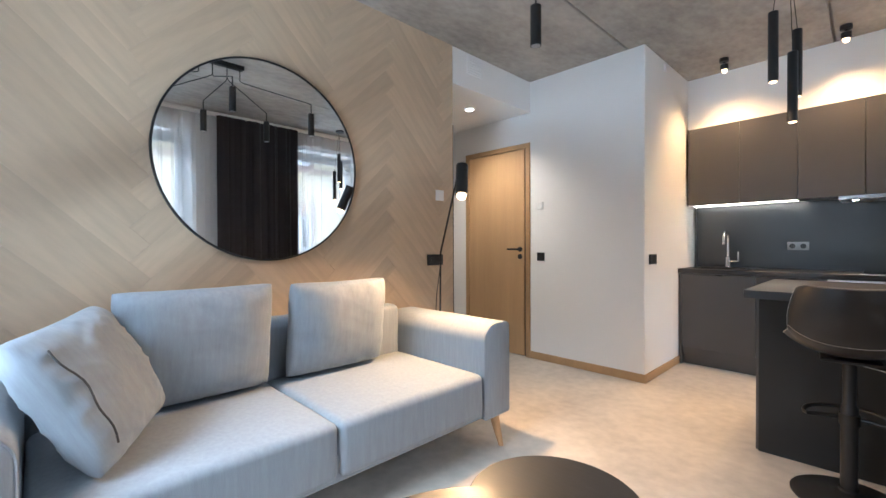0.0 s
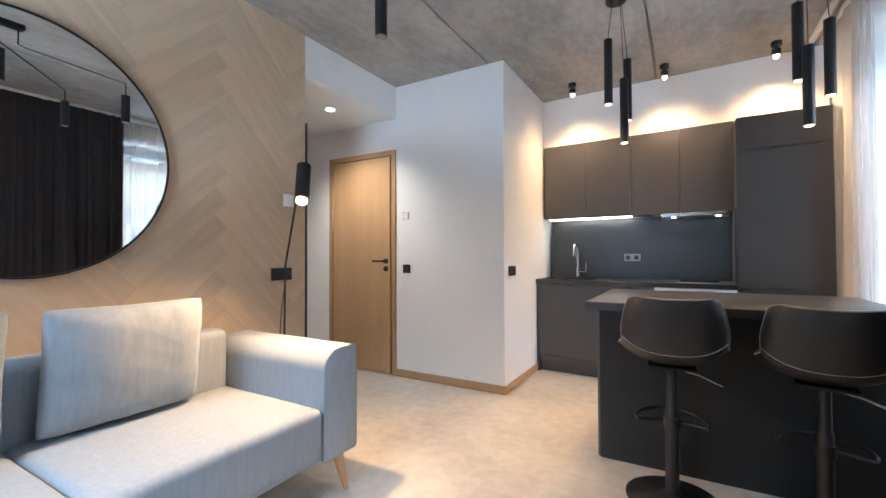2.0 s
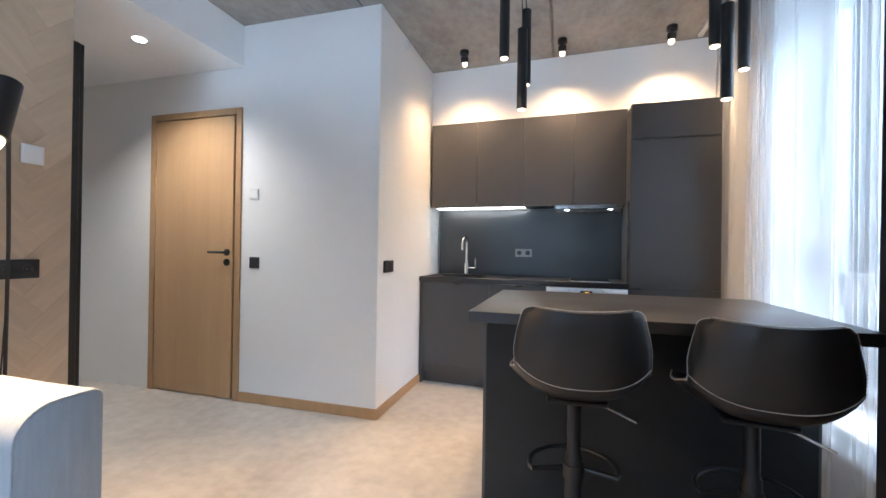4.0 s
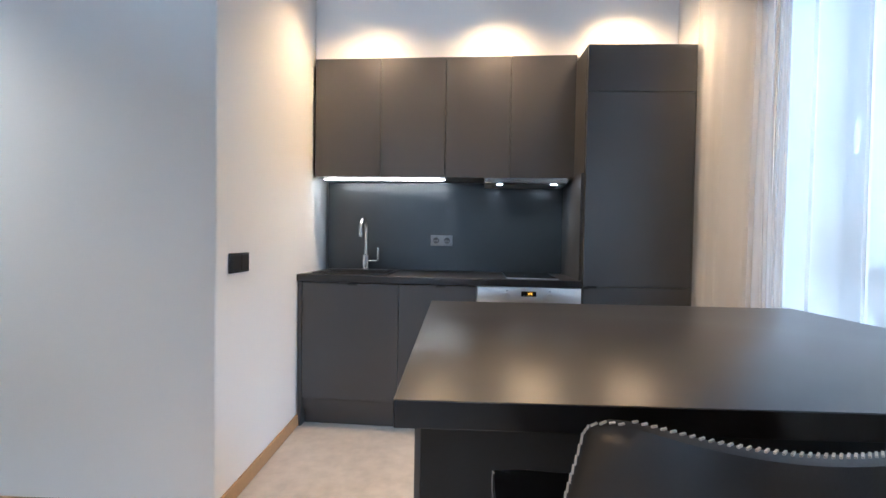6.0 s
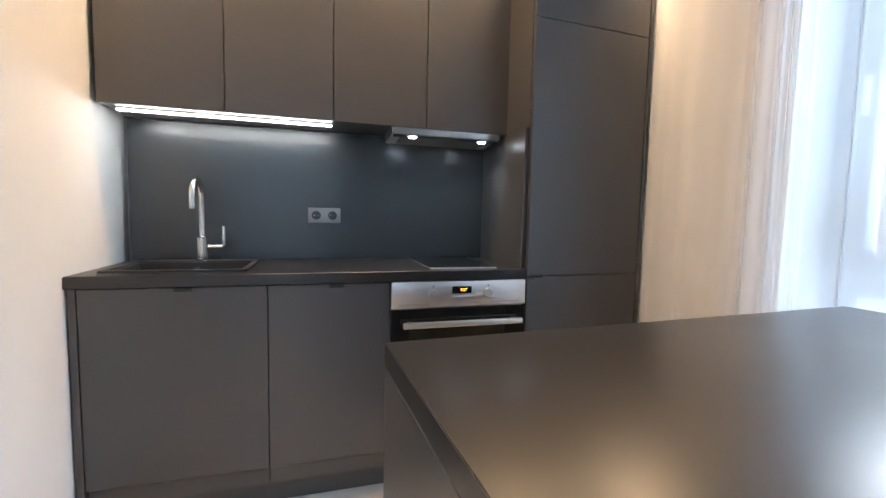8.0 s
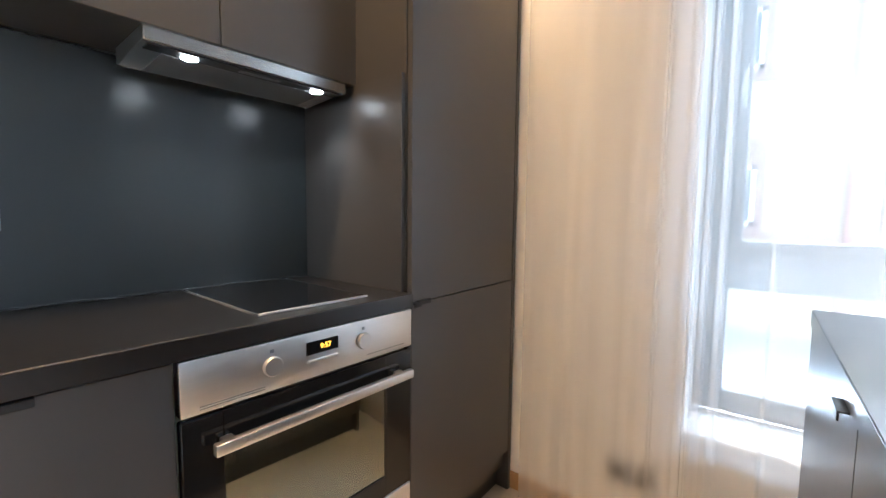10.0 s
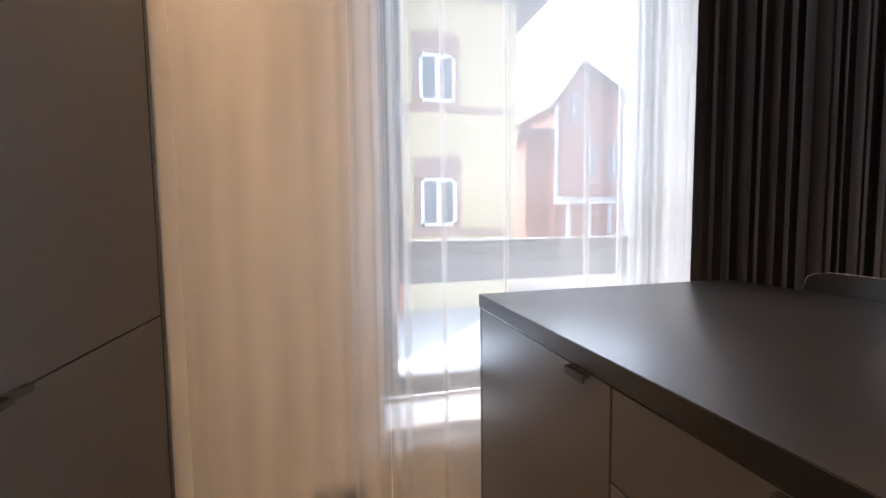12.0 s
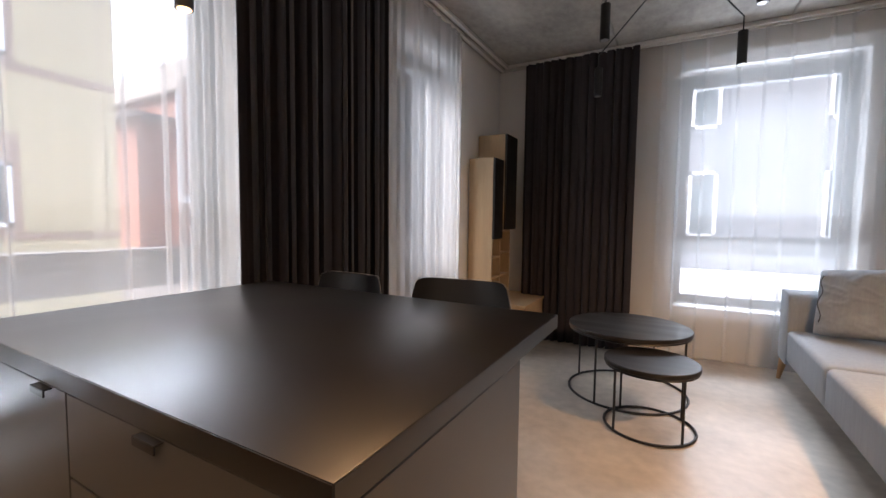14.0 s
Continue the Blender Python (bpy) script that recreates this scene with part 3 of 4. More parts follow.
base_unit(0.03, 0.616, "anthracite base cabinet under the sink")
base_unit(0.616, 1.069, "anthracite base cabinet beside the oven")
side = local_thing("end_panel", K, "anthracite end panel of the kitchen run", "panel")
part("panel", box(0.006, 0.029, -0.002, 0.49, 0.001, 0.873, 0.001, 1), ANTHRACITE, side)

housing = local_thing("oven_cabinet", K, "anthracite cabinet that houses the oven", "kitchen cabinet")
part("body", box(1.0695, 1.665, 0.03, 0.49, 0.10, 0.285), ANTHRACITE, housing)
part("plinth", box(1.0695, 1.665, 0.055, 0.07, 0.002, 0.165), ANTHRACITE, housing)
front_panel(housing, 1.0695, 1.665, 0.17, 0.288, name="drawer")

oven = local_thing("oven", K, "built-in steel and black glass oven with a lit clock", "oven")
O0, O1 = 1.073, 1.662
bm = box(O0, O0 + 0.02, 0.02, 0.48, 0.291, 0.872)
box(O1 - 0.02, O1, 0.02, 0.48, 0.291, 0.872, bm=bm)
box(O0, O1, 0.46, 0.48, 0.291, 0.872, bm=bm)
box(O0, O1, 0.02, 0.48, 0.291, 0.33, bm=bm)
box(O0, O1, 0.02, 0.48, 0.74, 0.872, bm=bm)
part("body", bm, OVEN_CAVITY, oven)
panel = part("control_panel", box(O0, O1, -0.010, 0.02, 0.768, 0.874, 0.003, 2), STEEL, oven, "brushed steel control panel")
for kx in (1.246, 1.487):
    part("knob", lathe([(0.021, 0), (0.021, 0.006), (0.019, 0.009)], axis=pose(0, 0, 0, 90), x=kx, y=-0.011, z=0.822), STEEL, panel)
    part("mark", box(kx - 0.004, kx + 0.004, -0.0112, -0.0102, 0.850, 0.857), GREY_PLASTIC, panel)
display = part("display", box(1.326, 1.412, -0.0115, -0.008, 0.822, 0.852, 0.001, 1), HOB, panel)
text_mesh("clock_digits", "9:57", 0.017, pose(1.376, -0.0120, 0.837, 90), AMBER, panel)
part("button_strip", box(1.328, 1.410, -0.014, -0.009, 0.802, 0.811, 0.002, 1), STEEL, panel)
for a, b, z in ((1.105, 1.23, 0.781), (1.105, 1.23, 0.776), (1.50, 1.63, 0.781)):
    part("engraved_line", box(a, b, -0.0106, -0.0098, z, z + 0.0015), GREY_PLASTIC, panel)
odoor = part("oven_door", box(O0, 1.148, -0.008, 0.012, 0.362, 0.76, 0.002, 1), OVEN_GLASS, oven, "black glass oven door")
bm = box(1.565, O1, -0.008, 0.012, 0.362, 0.76, 0.002, 1)
box(1.148, 1.565, -0.008, 0.012, 0.362, 0.42, bm=bm)
box(1.148, 1.565, -0.008, 0.012, 0.675, 0.76, bm=bm)
part("door_glass", bm, OVEN_GLASS, odoor)
part("door_window", box(1.148, 1.565, -0.004, 0.002, 0.42, 0.675), OVEN_PANE, odoor)
bm = box(1.118, 1.637, -0.046, -0.028, 0.690, 0.714, 0.004, 2)
for kx in (1.15, 1.605):
    box(kx - 0.012, kx + 0.012, -0.03, -0.006, 0.694, 0.710, 0.002, 1, bm)
part("handle", bm, STEEL, odoor, "flat steel bar handle")
part("lower_trim", box(O0, O1, -0.008, 0.015, 0.294, 0.358, 0.002, 1), STEEL, oven, "steel lower strip")
bm = bmesh.new()
for k in range(12):
    rod([(1.13, 0.04 + 0.03 * k, 0.585), (1.60, 0.04 + 0.03 * k, 0.585)], 0.0022, 6, bm=bm)
part("rack", bm, CHROME, oven)

KT = Matrix.Translation((1.6665, 0.771, 0)) @ pose(0, 0, 0, 0, 0, -0.4) @ Matrix.Translation((-1.6665, 0, 0))
tall = local_thing("fridge_cabinet", KT, "tall anthracite fridge cabinet with three doors", "kitchen cabinet")
part("body", box(1.6665, 2.268, 0.021, 0.50, 0.10, 2.245, 0.001, 1), ANTHRACITE, tall)
part("plinth", box(1.6665, 2.268, 0.055, 0.07, 0.002, 0.165), ANTHRACITE, tall)
for z0, z1 in ((0.17, 0.886), (0.886, 1.985), (1.985, 2.25)):
    leaf = front_panel(tall, 1.668, 2.268, z0, z1)
    if z0 == 0.886:
        edge_pull(leaf, 1.715, 0.889, 0.0)
    elif z0 == 0.17:
        edge_pull(leaf, 1.685, 0.884, 0.0, 0.03)
part("side_panel", box(2.269, 2.288, -0.002, 0.42, 0.001, 2.25, 0.001, 1), ANTHRACITE, tall)

top = local_thing("worktop", K, "dark graphite kitchen worktop", "worktop")
bm = box(0.002, 0.075, -0.012, 0.497, 0.877, 0.918, 0.002, 1)
box(0.53, 1.6645, -0.012, 0.497, 0.877, 0.918, 0.002, 1, bm)
box(0.075, 0.53, -0.012, 0.08, 0.877, 0.918, 0, 1, bm)
box(0.075, 0.53, 0.43, 0.497, 0.877, 0.918, 0, 1, bm)
part("board", bm, GRAPHITE, top)
part("edge_strip", box(0.002, 1.6645, -0.0135, -0.0125, 0.8775, 0.9165), GRAPHITE, top)
part("sealing_strip", box(0.03, 1.65, 0.493, 0.4985, 0.9185, 0.923, 0.002, 1), DARK_PLASTIC, top, "thin charcoal sealing strip")
splash = local_thing("splashback", K, "graphite splashback panel behind the worktop", "splashback")
part("panel", box(0.004, 1.6645, 0.499, 0.512, 0.9185, 1.532), SPLASH, splash)
part("side_panel", box(1.652, 1.6655, 0.022, 0.498, 0.9185, 1.532), ANTHRACITE, splash)
structure("soffit", shaped(box(-0.03, 2.28, 0.285, 0.52, 2.296, CEIL - 0.002), K), WHITE, "white plastered wall above the kitchen cabinets", "wall")

sink = local_thing("sink", K, "black composite inset sink", "sink")
bm = box(0.062, 0.54, 0.065, 0.085, 0.9185, 0.926, 0.003, 2)
box(0.062, 0.54, 0.36, 0.445, 0.9185, 0.926, 0.003, 2, bm)
box(0.062, 0.085, 0.085, 0.36, 0.9185, 0.926, 0.003, 2, bm)
box(0.517, 0.54, 0.085, 0.36, 0.9185, 0.926, 0.003, 2, bm)
part("rim", bm, DARK_PLASTIC, sink)
bm = box(0.083, 0.091, 0.083, 0.362, 0.75, 0.921)
box(0.511, 0.519, 0.083, 0.362, 0.75, 0.921, bm=bm)
box(0.091, 0.511, 0.083, 0.091, 0.75, 0.921, bm=bm)
box(0.091, 0.511, 0.354, 0.362, 0.75, 0.921, bm=bm)
box(0.083, 0.519, 0.083, 0.362, 0.742, 0.75, bm=bm)
part("bowl", bm, DARK_PLASTIC, sink)
part("overflow", lathe([(0.014, 0), (0.014, 0.004)], axis=pose(0, 0, 0, 90), x=0.30, y=0.353, z=0.895), CHROME, sink)
tap = local_thing("tap", K, "tall satin steel swan-neck kitchen tap", "tap")
part("base", lathe([(0.026, 0), (0.026, 0.008), (0.023, 0.012), (0.023, 0.10), (0.015, 0.106)], 0.310, 0.40, 0.9262), CHROME, tap)
neck = [(0.310, 0.40, 1.02), (0.310, 0.40, 1.19)] + arc((0.310, 0.33, 1.20), 0.07, 0, 180, 14, (0, 1, 0), (0, 0, 1)) + [(0.310, 0.26, 1.15)]
part("spout", rod(neck, 0.0125, 14), CHROME, tap)
part("lever", rod([(0.327, 0.40, 0.985), (0.387, 0.40, 0.985), (0.394, 0.40, 0.992), (0.394, 0.40, 1.075)], 0.009, 10), CHROME, tap)

hob = local_thing("hob", K, "narrow black glass hob let into the worktop", "hob")
part("glass", box(1.245, 1.545, 0.045, 0.475, 0.9185, 0.9235, 0.002, 1), HOB, hob)
part("trim", box(1.245, 1.545, 0.0405, 0.0445, 0.9185, 0.9245, 0.001, 1), STEEL, hob)
part("trim", box(1.2425, 1.2445, 0.0405, 0.475, 0.9185, 0.9242, 0.0005, 1), GREY_PLASTIC, hob)

SEAMS = (0.01, 0.440, 0.857, 1.263, 1.664)
for a, b in zip(SEAMS, SEAMS[1:]):
    unit = local_thing("wall_cabinet", K, "anthracite wall cabinet with a plain flat door", "kitchen cabinet", "kitchen wall units")
    part("body", box(a + 0.0008, b - 0.0008, 0.25, 0.497, 1.5365, 2.288), ANTHRACITE, unit)
    front_panel(unit, a, b, 1.532, 2.291, 0.23)

strip = local_thing("led_strip", K, "lit LED strip under the wall cabinets", "strip light")
part("channel", box(0.045, 0.853, 0.300, 0.318, 1.5295, 1.536, 0.001, 1), ALU, strip)
part("diffuser", box(0.047, 0.851, 0.301, 0.317, 1.524, 1.5295, 0.002, 1), LED, strip)

hood = local_thing("cooker_hood", K, "slim steel cooker hood built under the wall cabinet", "cooker hood")
bm = bmesh.new()
ends = [[bm.verts.new((x, d, z)) for d, z in ((0.245, 1.536), (0.245, 1.506), (0.29, 1.504), (0.44, 1.494), (0.455, 1.499), (0.455, 1.536))] for x in (1.11, 1.625)]
bm.faces.new(ends[0])
bm.faces.new(ends[1][::-1])
for i in range(6):
    bm.faces.new((ends[0][i], ends[0][(i + 1) % 6], ends[1][(i + 1) % 6], ends[1][i]))
part("body", bm, STEEL, hood)
part("front_lip", box(1.11, 1.625, 0.237, 0.2445, 1.503, 1.536, 0.002, 1), CHROME, hood)
part("control_strip", box(1.12, 1.615, 0.247, 0.288, 1.4985, 1.5035, 0.001, 1), DARK_PLASTIC, hood, "dark strip that holds the lamps")
part("control", box(1.32, 1.43, 0.258, 0.276, 1.4965, 1.4984, 0.001, 1), GREY_PLASTIC, hood)
part("filter", shaped(box(-0.21, 0.21, -0.07, 0.07, -0.002, 0.001, 0.0005, 1), pose(1.367, 0.365, 1.4975, -3.8)), GREY_PLASTIC, hood)
part("rear_trim", box(1.115, 1.62, 0.436, 0.446, 1.490, 1.4945, 0.001, 1), CHROME, hood)
for hx in (1.208, 1.545):
    part("lamp", lathe([(0.018, 0), (0.018, 0.003)], hx, 0.270, 1.4953, 20), COOL, hood)
    p = at_kitchen(hx, 0.30, 1.49).translation
    spot(p, p + Vector((0, 0.05, -1)), 0.5, 110, 0.9, 0.015, (1.0, 0.88, 0.74))
plate("kitchen_socket", K @ pose(0.822, 0.4985, 1.132), 0.152, 0.074, GREY_PLASTIC, "double silver socket on the splashback", "socket", 2, True)

# three ceiling spots over the worktop
for sx in (0.386, 1.168, 1.934):
    s = thing("ceiling_spot", sx, 0.79, CEIL, "small black adjustable ceiling spot, lit warm", "ceiling spot", "kitchen ceiling spots")
    part("mount", lathe([(0.036, -0.03), (0.036, 0.0)], sx, 0.79, CEIL - 0.001), BLACK, s)
    tilt = Matrix.Translation((sx, 0.80, CEIL - 0.07)) @ pose(0, 0, 0, 14)
    part("stem", rod([(sx, 0.79, CEIL - 0.03), (sx, 0.797, CEIL - 0.06)], 0.008), BLACK, s)
    part("head", lathe([(0.027, -0.022), (0.031, -0.022), (0.031, 0.02), (0.012, 0.028)], axis=tilt), BLACK, s)
    part("bulb", lathe([(0.006, -0.056), (0.017, -0.05), (0.021, -0.038), (0.021, -0.018)], axis=tilt), BULB, s)
    spot((sx, 0.80, CEIL - 0.16), (sx, 0.92, 0.0), 8.2, 130, 1.0, 0.09)

# ---- island ----
isl = thing("kitchen_island", 1.49, -0.42, 0, "anthracite kitchen island with drawers and one door", "kitchen island")
part("body", box(0.876, 2.105, -0.715, -0.165, 0.002, 0.879), ANTHRACITE, isl)
part("side_panel", box(0.8612, 0.875, -0.716, -0.128, 0.001, 0.880, 0.0015, 1), ANTHRACITE, isl)
part("side_panel", box(2.106, 2.122, -0.716, -0.128, 0.001, 0.880, 0.0015, 1), ANTHRACITE, isl)
part("back_panel", box(0.876, 2.105, -0.734, -0.7165, 0.001, 0.880, 0.0015, 1), SHADED_ANTHRACITE, isl, "anthracite back panel with shade put into its colour")
for x0, x1, z0, z1 in ((1.503, 2.105, 0.10, 0.8805), (0.876, 1.503, 0.722, 0.8805), (0.876, 1.503, 0.42, 0.722), (0.876, 1.503, 0.10, 0.42)):
    f = part("door" if x0 > 1.4 else "drawer", box(x0 + 0.002, x1 - 0.002, -0.146, -0.128, z0 + 0.002, z1 - 0.002, 0.0015, 1), ANTHRACITE, isl)
    hx = 1.59 if x0 > 1.4 else 1.215
    hz = z1 - 0.008
    bm = box(hx - 0.03, hx + 0.03, -0.13, -0.114, hz, hz + 0.003, 0.001, 1)
    box(hx - 0.03, hx + 0.03, -0.117, -0.114, hz - 0.012, hz + 0.001, 0.001, 1, bm)
    part("handle", bm, BLACK, f, "small black edge pull")
itop = thing("island_worktop", 1.49, -0.59, 0.88, "dark graphite island worktop with an overhang for seats", "worktop")
part("board", box(0.862, 2.121, -1.052, -0.126, 0.8807, 0.921, 0.0015, 2), GRAPHITE, itop)
for e in ((0.8608, 0.8618, -1.051, -0.127), (2.1212, 2.1222, -1.051, -0.127), (0.863, 2.12, -0.1258, -0.1248), (0.863, 2.12, -1.0532, -1.0522)):
    part("edge_strip", box(*e, 0.883, 0.9195), GRAPHITE, itop)


# ---- bar stools ----
def bar_stool(m, drop):
    """A stool whose seat is let down by drop metres."""
    root = local_thing("bar_stool", m, "black leather bar stool with pale stitching on a round foot", "bar stool", "stools at the island")
    part("base", lathe([(0.205, 0.0), (0.205, 0.006), (0.19, 0.014), (0.06, 0.03), (0.035, 0.045), (0.034, 0.06)], steps=48), BLACK, root)
    part("column", lathe([(0.03, 0.05), (0.03, 0.42), (0.024, 0.43), (0.024, 0.64 - drop)], steps=24), BLACK, root)
    foot = [(-0.022, 0.02, 0.37 - drop)] + arc((0, 0.03, 0.37 - drop), 0.155, 200, -20, 22) + [(0.022, 0.02, 0.37 - drop)]
    part("footrest", rod(foot, 0.009, 8), BLACK, root)
    part("footrest_collar", lathe([(0.036, 0), (0.036, 0.05)], 0, 0, 0.345 - drop, 24), BLACK, root)
    part("lift_lever", rod([(0.02, -0.01, 0.625 - drop), (0.11, -0.02, 0.61 - drop), (0.20, -0.04, 0.575 - drop)], 0.005, 8), CHROME, root)
    part("seat_plate", box(-0.1, 0.1, -0.1, 0.1, 0.635 - drop, 0.65 - drop, 0.004, 1), BLACK, root)
    # the shell: seat that sweeps up into a curved back
    bm = bmesh.new()
    n, k = 28, 24
    prof = []
    for j in range(k + 1):
        t = j / k
        if t < 0.5:
            s = t / 0.5
            prof.append((0.19 - 0.33 * s, 0.70 - 0.018 * math.sin(math.pi * s), 0.205 + 0.022 * math.sin(math.pi * s) ** 0.8))
        else:
            s = (t - 0.5) / 0.5
            a = radians(90 * min(1, s / 0.35))
            if s < 0.35:
                prof.append((-0.14 - 0.075 * math.sin(a), 0.70 + 0.075 * (1 - math.cos(a)), 0.205))
            else:
                u = (s - 0.35) / 0.65
                prof.append((-0.215 - 0.045 * u, 0.775 + 0.197 * u, 0.207 - 0.03 * u ** 1.5))
    for side_sign, thick in ((1, 0.0), (-1, 0.028)):
        grid = []
        for j, (py, pz, half) in enumerate(prof):
            a, b = prof[max(0, j - 1)], prof[min(k, j + 1)]
            ty, tz = b[0] - a[0], b[1] - a[1]
            ln = math.hypot(ty, tz)
            ny, nz = tz / ln, -ty / ln
            back = max(0.0, (j / k - 0.5) * 2)
            line = []
            for i in range(n + 1):
                u = 2 * i / n - 1
                wrap = (0.075 * back ** 0.6 + 0.0) * abs(u) ** 2.2
                dish = (0.025 + 0.05 * min(1, 2 * j / k)) * abs(u) ** 2.6 * (1 - back)
                corner = 0.009 * abs(u) ** 2 - 0.016 * abs(u) ** 14 if j == k else 0.007 * abs(u) ** 2 - 0.003 * abs(u) ** 14 if j == k - 1 else (-0.02 * abs(u) ** 6 if j == 0 else 0)
                th = thick * (1 - 0.6 * abs(u) ** 6) * (1 - 0.5 * abs(2 * j / k - 1) ** 8)
                line.append(bm.verts.new((u * half, py + wrap - ny * th, pz - drop + dish + corner - nz * th)))
            grid.append(line)
        for j in range(k):
            for i in range(n):
                bm.faces.new((grid[j][i], grid[j][i + 1], grid[j + 1][i + 1], grid[j + 1][i]))
        if side_sign == 1:
            first = grid
        else:
            ring_a = first[0] + [r[-1] for r in first[1:-1]] + first[-1][::-1] + [r[0] for r in first[-2:0:-1]]
            ring_b = grid[0] + [r[-1] for r in grid[1:-1]] + grid[-1][::-1] + [r[0] for r in grid[-2:0:-1]]
            m = len(ring_a)
            for i in range(m):
                bm.faces.new((ring_a[i], ring_a[(i + 1) % m], ring_b[(i + 1) % m], ring_b[i]))
            seam = [v.co.copy() for v in grid[int(0.63 * k)]]
            rim = [(a.co + b.co) / 2 for a, b in zip(ring_a, ring_b)]
            across_rim = [b.co - a.co for a, b in zip(ring_a, ring_b)]
    shell = part("seat_shell", bm, LEATHER, root, "padded black leather shell", angle=60)
    out = []
    for i, p in enumerate(rim):
        q = rim[(i + 1) % len(rim)]
        out += [p, (p + q) / 2]
    centre = sum(out, Vector()) / len(out)
    bm = bmesh.new()
    for i in range(0, len(out)):
        p, q = out[i], out[(i + 1) % len(out)]
        away = Vector((p.x - centre.x, 0, 0)).normalized() * 0.004 if abs(p.x) > 0.15 else Vector((0, 0, 0.004))
        across = across_rim[i // 2] * 0.16
        steps = max(1, round((q - p).length / 0.0085))
        for s in range(steps):
            a, b = p.lerp(q, (s + 0.05) / steps) + away, p.lerp(q, (s + 0.9) / steps) + away
            rod([a - across, b + across], 0.0013, 4, bm=bm)
    for i in range(len(seam) - 1):
        for f in (0.05, 0.38, 0.72):
            p, q = seam[i].lerp(seam[i + 1], f), seam[i].lerp(seam[i + 1], f + 0.22)
            rod([p + Vector((0, -0.0012, 0)), q + Vector((0, -0.0012, 0))], 0.002, 4, bm=bm)
    part("stitching", bm, STITCH, shell, "pale stitched seam")
    return root


bar_stool(pose(1.246, -1.005, 0, 0, 0, 4), 0.004)
bar_stool(pose(1.800, -0.985, 0, 0, 0, -7), 0.018)

# ---- pendants over the island ----
def pendant(name_x, name_y, tubes, mid, watts):
    root = thing("pendant_light", name_x, name_y, CEIL, "cluster of three slim black tube pendants on thin cords", "pendant light", "island pendants")
    part("canopy", lathe([(0.06, -0.022), (0.06, -0.001)], *mid, CEIL - 0.0005), BLACK, root)
    for x, y, z in tubes:
        t = part("tube", lathe([(0.021, 0.0), (0.025, 0.0), (0.025, 0.40), (0.02, 0.403)], x, y, z, 28), BLACK, root)
        part("cord", rod([(x, y, z + 0.40), (x, y, z + 0.41), (mid[0] + 0.55 * (x - mid[0]), mid[1] + 0.2 * (y - mid[1]), CEIL - 0.02)], 0.0022, 6), BLACK, t)
        part("bulb", lathe([(0.016, -0.005), (0.0195, -0.002), (0.0195, 0.002)], x, y, z, 20), BULB, t)
        spot((x, y, z - 0.026), (x, y, 0), watts, 66, 0.7, 0.014)
    return root


pendant(0.95, -0.40, ((0.908, -0.535, 2.091), (0.989, -0.468, 1.856), (0.992, -0.30, 2.043)), (0.94, -0.42), 2.6)
pendant(1.88, -0.46, ((1.853, -0.555, 1.803), (1.975, -0.381, 1.989), (1.824, -0.50, 2.055)), (1.88, -0.45), 1.6)

# ---- chandelier over the coffee tables ----
chan = thing("chandelier", 0.57, -2.42, CEIL, "black ceiling light with six tubes on bent arms", "chandelier")
part("canopy", box(0.54, 0.60, -2.62, -2.22, 2.762, 2.799, 0.003, 1), BLACK, chan)
for (x, y, z), by in (((0.975, -2.45, 2.25), -2.36), ((0.242, -2.42, 2.275), -2.48), ((0.855, -1.90, 2.22), -2.36), ((0.12, -1.78, 2.16), -2.25), ((0.255, -3.05, 2.19), -2.59), ((1.11, -3.10, 2.12), -2.48)):
    arm = part("arm", rod([(0.57, by, 2.765), (0.57, by, 2.66), (0.57 + 0.06 * (x - 0.57), by + 0.06 * (y - by), 2.64), (x, y, z + 0.29), (x, y, z + 0.275), (x, y, z + 0.20)], 0.0045, 8), BLACK, chan)
    part("tube", lathe([(0.024, 0.0), (0.0275, 0.0), (0.0275, 0.20), (0.02, 0.203)], x, y, z, 28), BLACK, chan)
    part("lens", lathe([(0.022, -0.002), (0.0235, 0.001)], x, y, z, 20), GREY_PLASTIC, chan)

# ---- mirror ----
mir = thing("round_mirror", WEST, -2.646, 1.63, "large round wall mirror with a thin black rim", "mirror")
turn = Matrix.Translation((WEST + 0.009, -2.646, 1.634)) @ pose(0, 0, 0, 0, 90, 0)
part("glass", lathe([(0.559, 0.0), (0.559, 0.016)], axis=turn, steps=96), MIRROR, mir)
part("rim", lathe([(0.5595, -0.001), (0.569, -0.001), (0.569, 0.020), (0.5595, 0.020), (0.5595, -0.001)], axis=turn, steps=96), BLACK, mir)

# ---- floor lamp ----
lamp = thing("floor_lamp", -0.92, -1.47, 0, "slim black floor lamp with a lit tilted tube shade", "floor lamp")
part("base", lathe([(0.13, 0.0), (0.13, 0.012), (0.03, 0.018)], -0.92, -1.47, 0.001, 40), BLACK, lamp)
part("pole", rod([(-0.92, -1.47, 0.015), (-0.905, -1.475, 0.7), (-0.90, -1.475, 1.09), (-0.87, -1.49, 1.14), (-0.53, -1.675, 1.60), (-0.49, -1.70, 1.615)], 0.0065, 10), BLACK, lamp)
hb, ht = Vector((-0.398, -1.782, 1.452)), Vector((-0.449, -1.722, 1.636))
axis = Matrix.Translation(hb) @ (ht - hb).to_track_quat("Z", "Y").to_matrix().to_4x4()
shade = part("shade", lathe([(0.033, 0.0), (0.037, 0.0), (0.037, 0.205), (0.034, 0.207)], axis=axis, steps=32), BLACK, lamp)
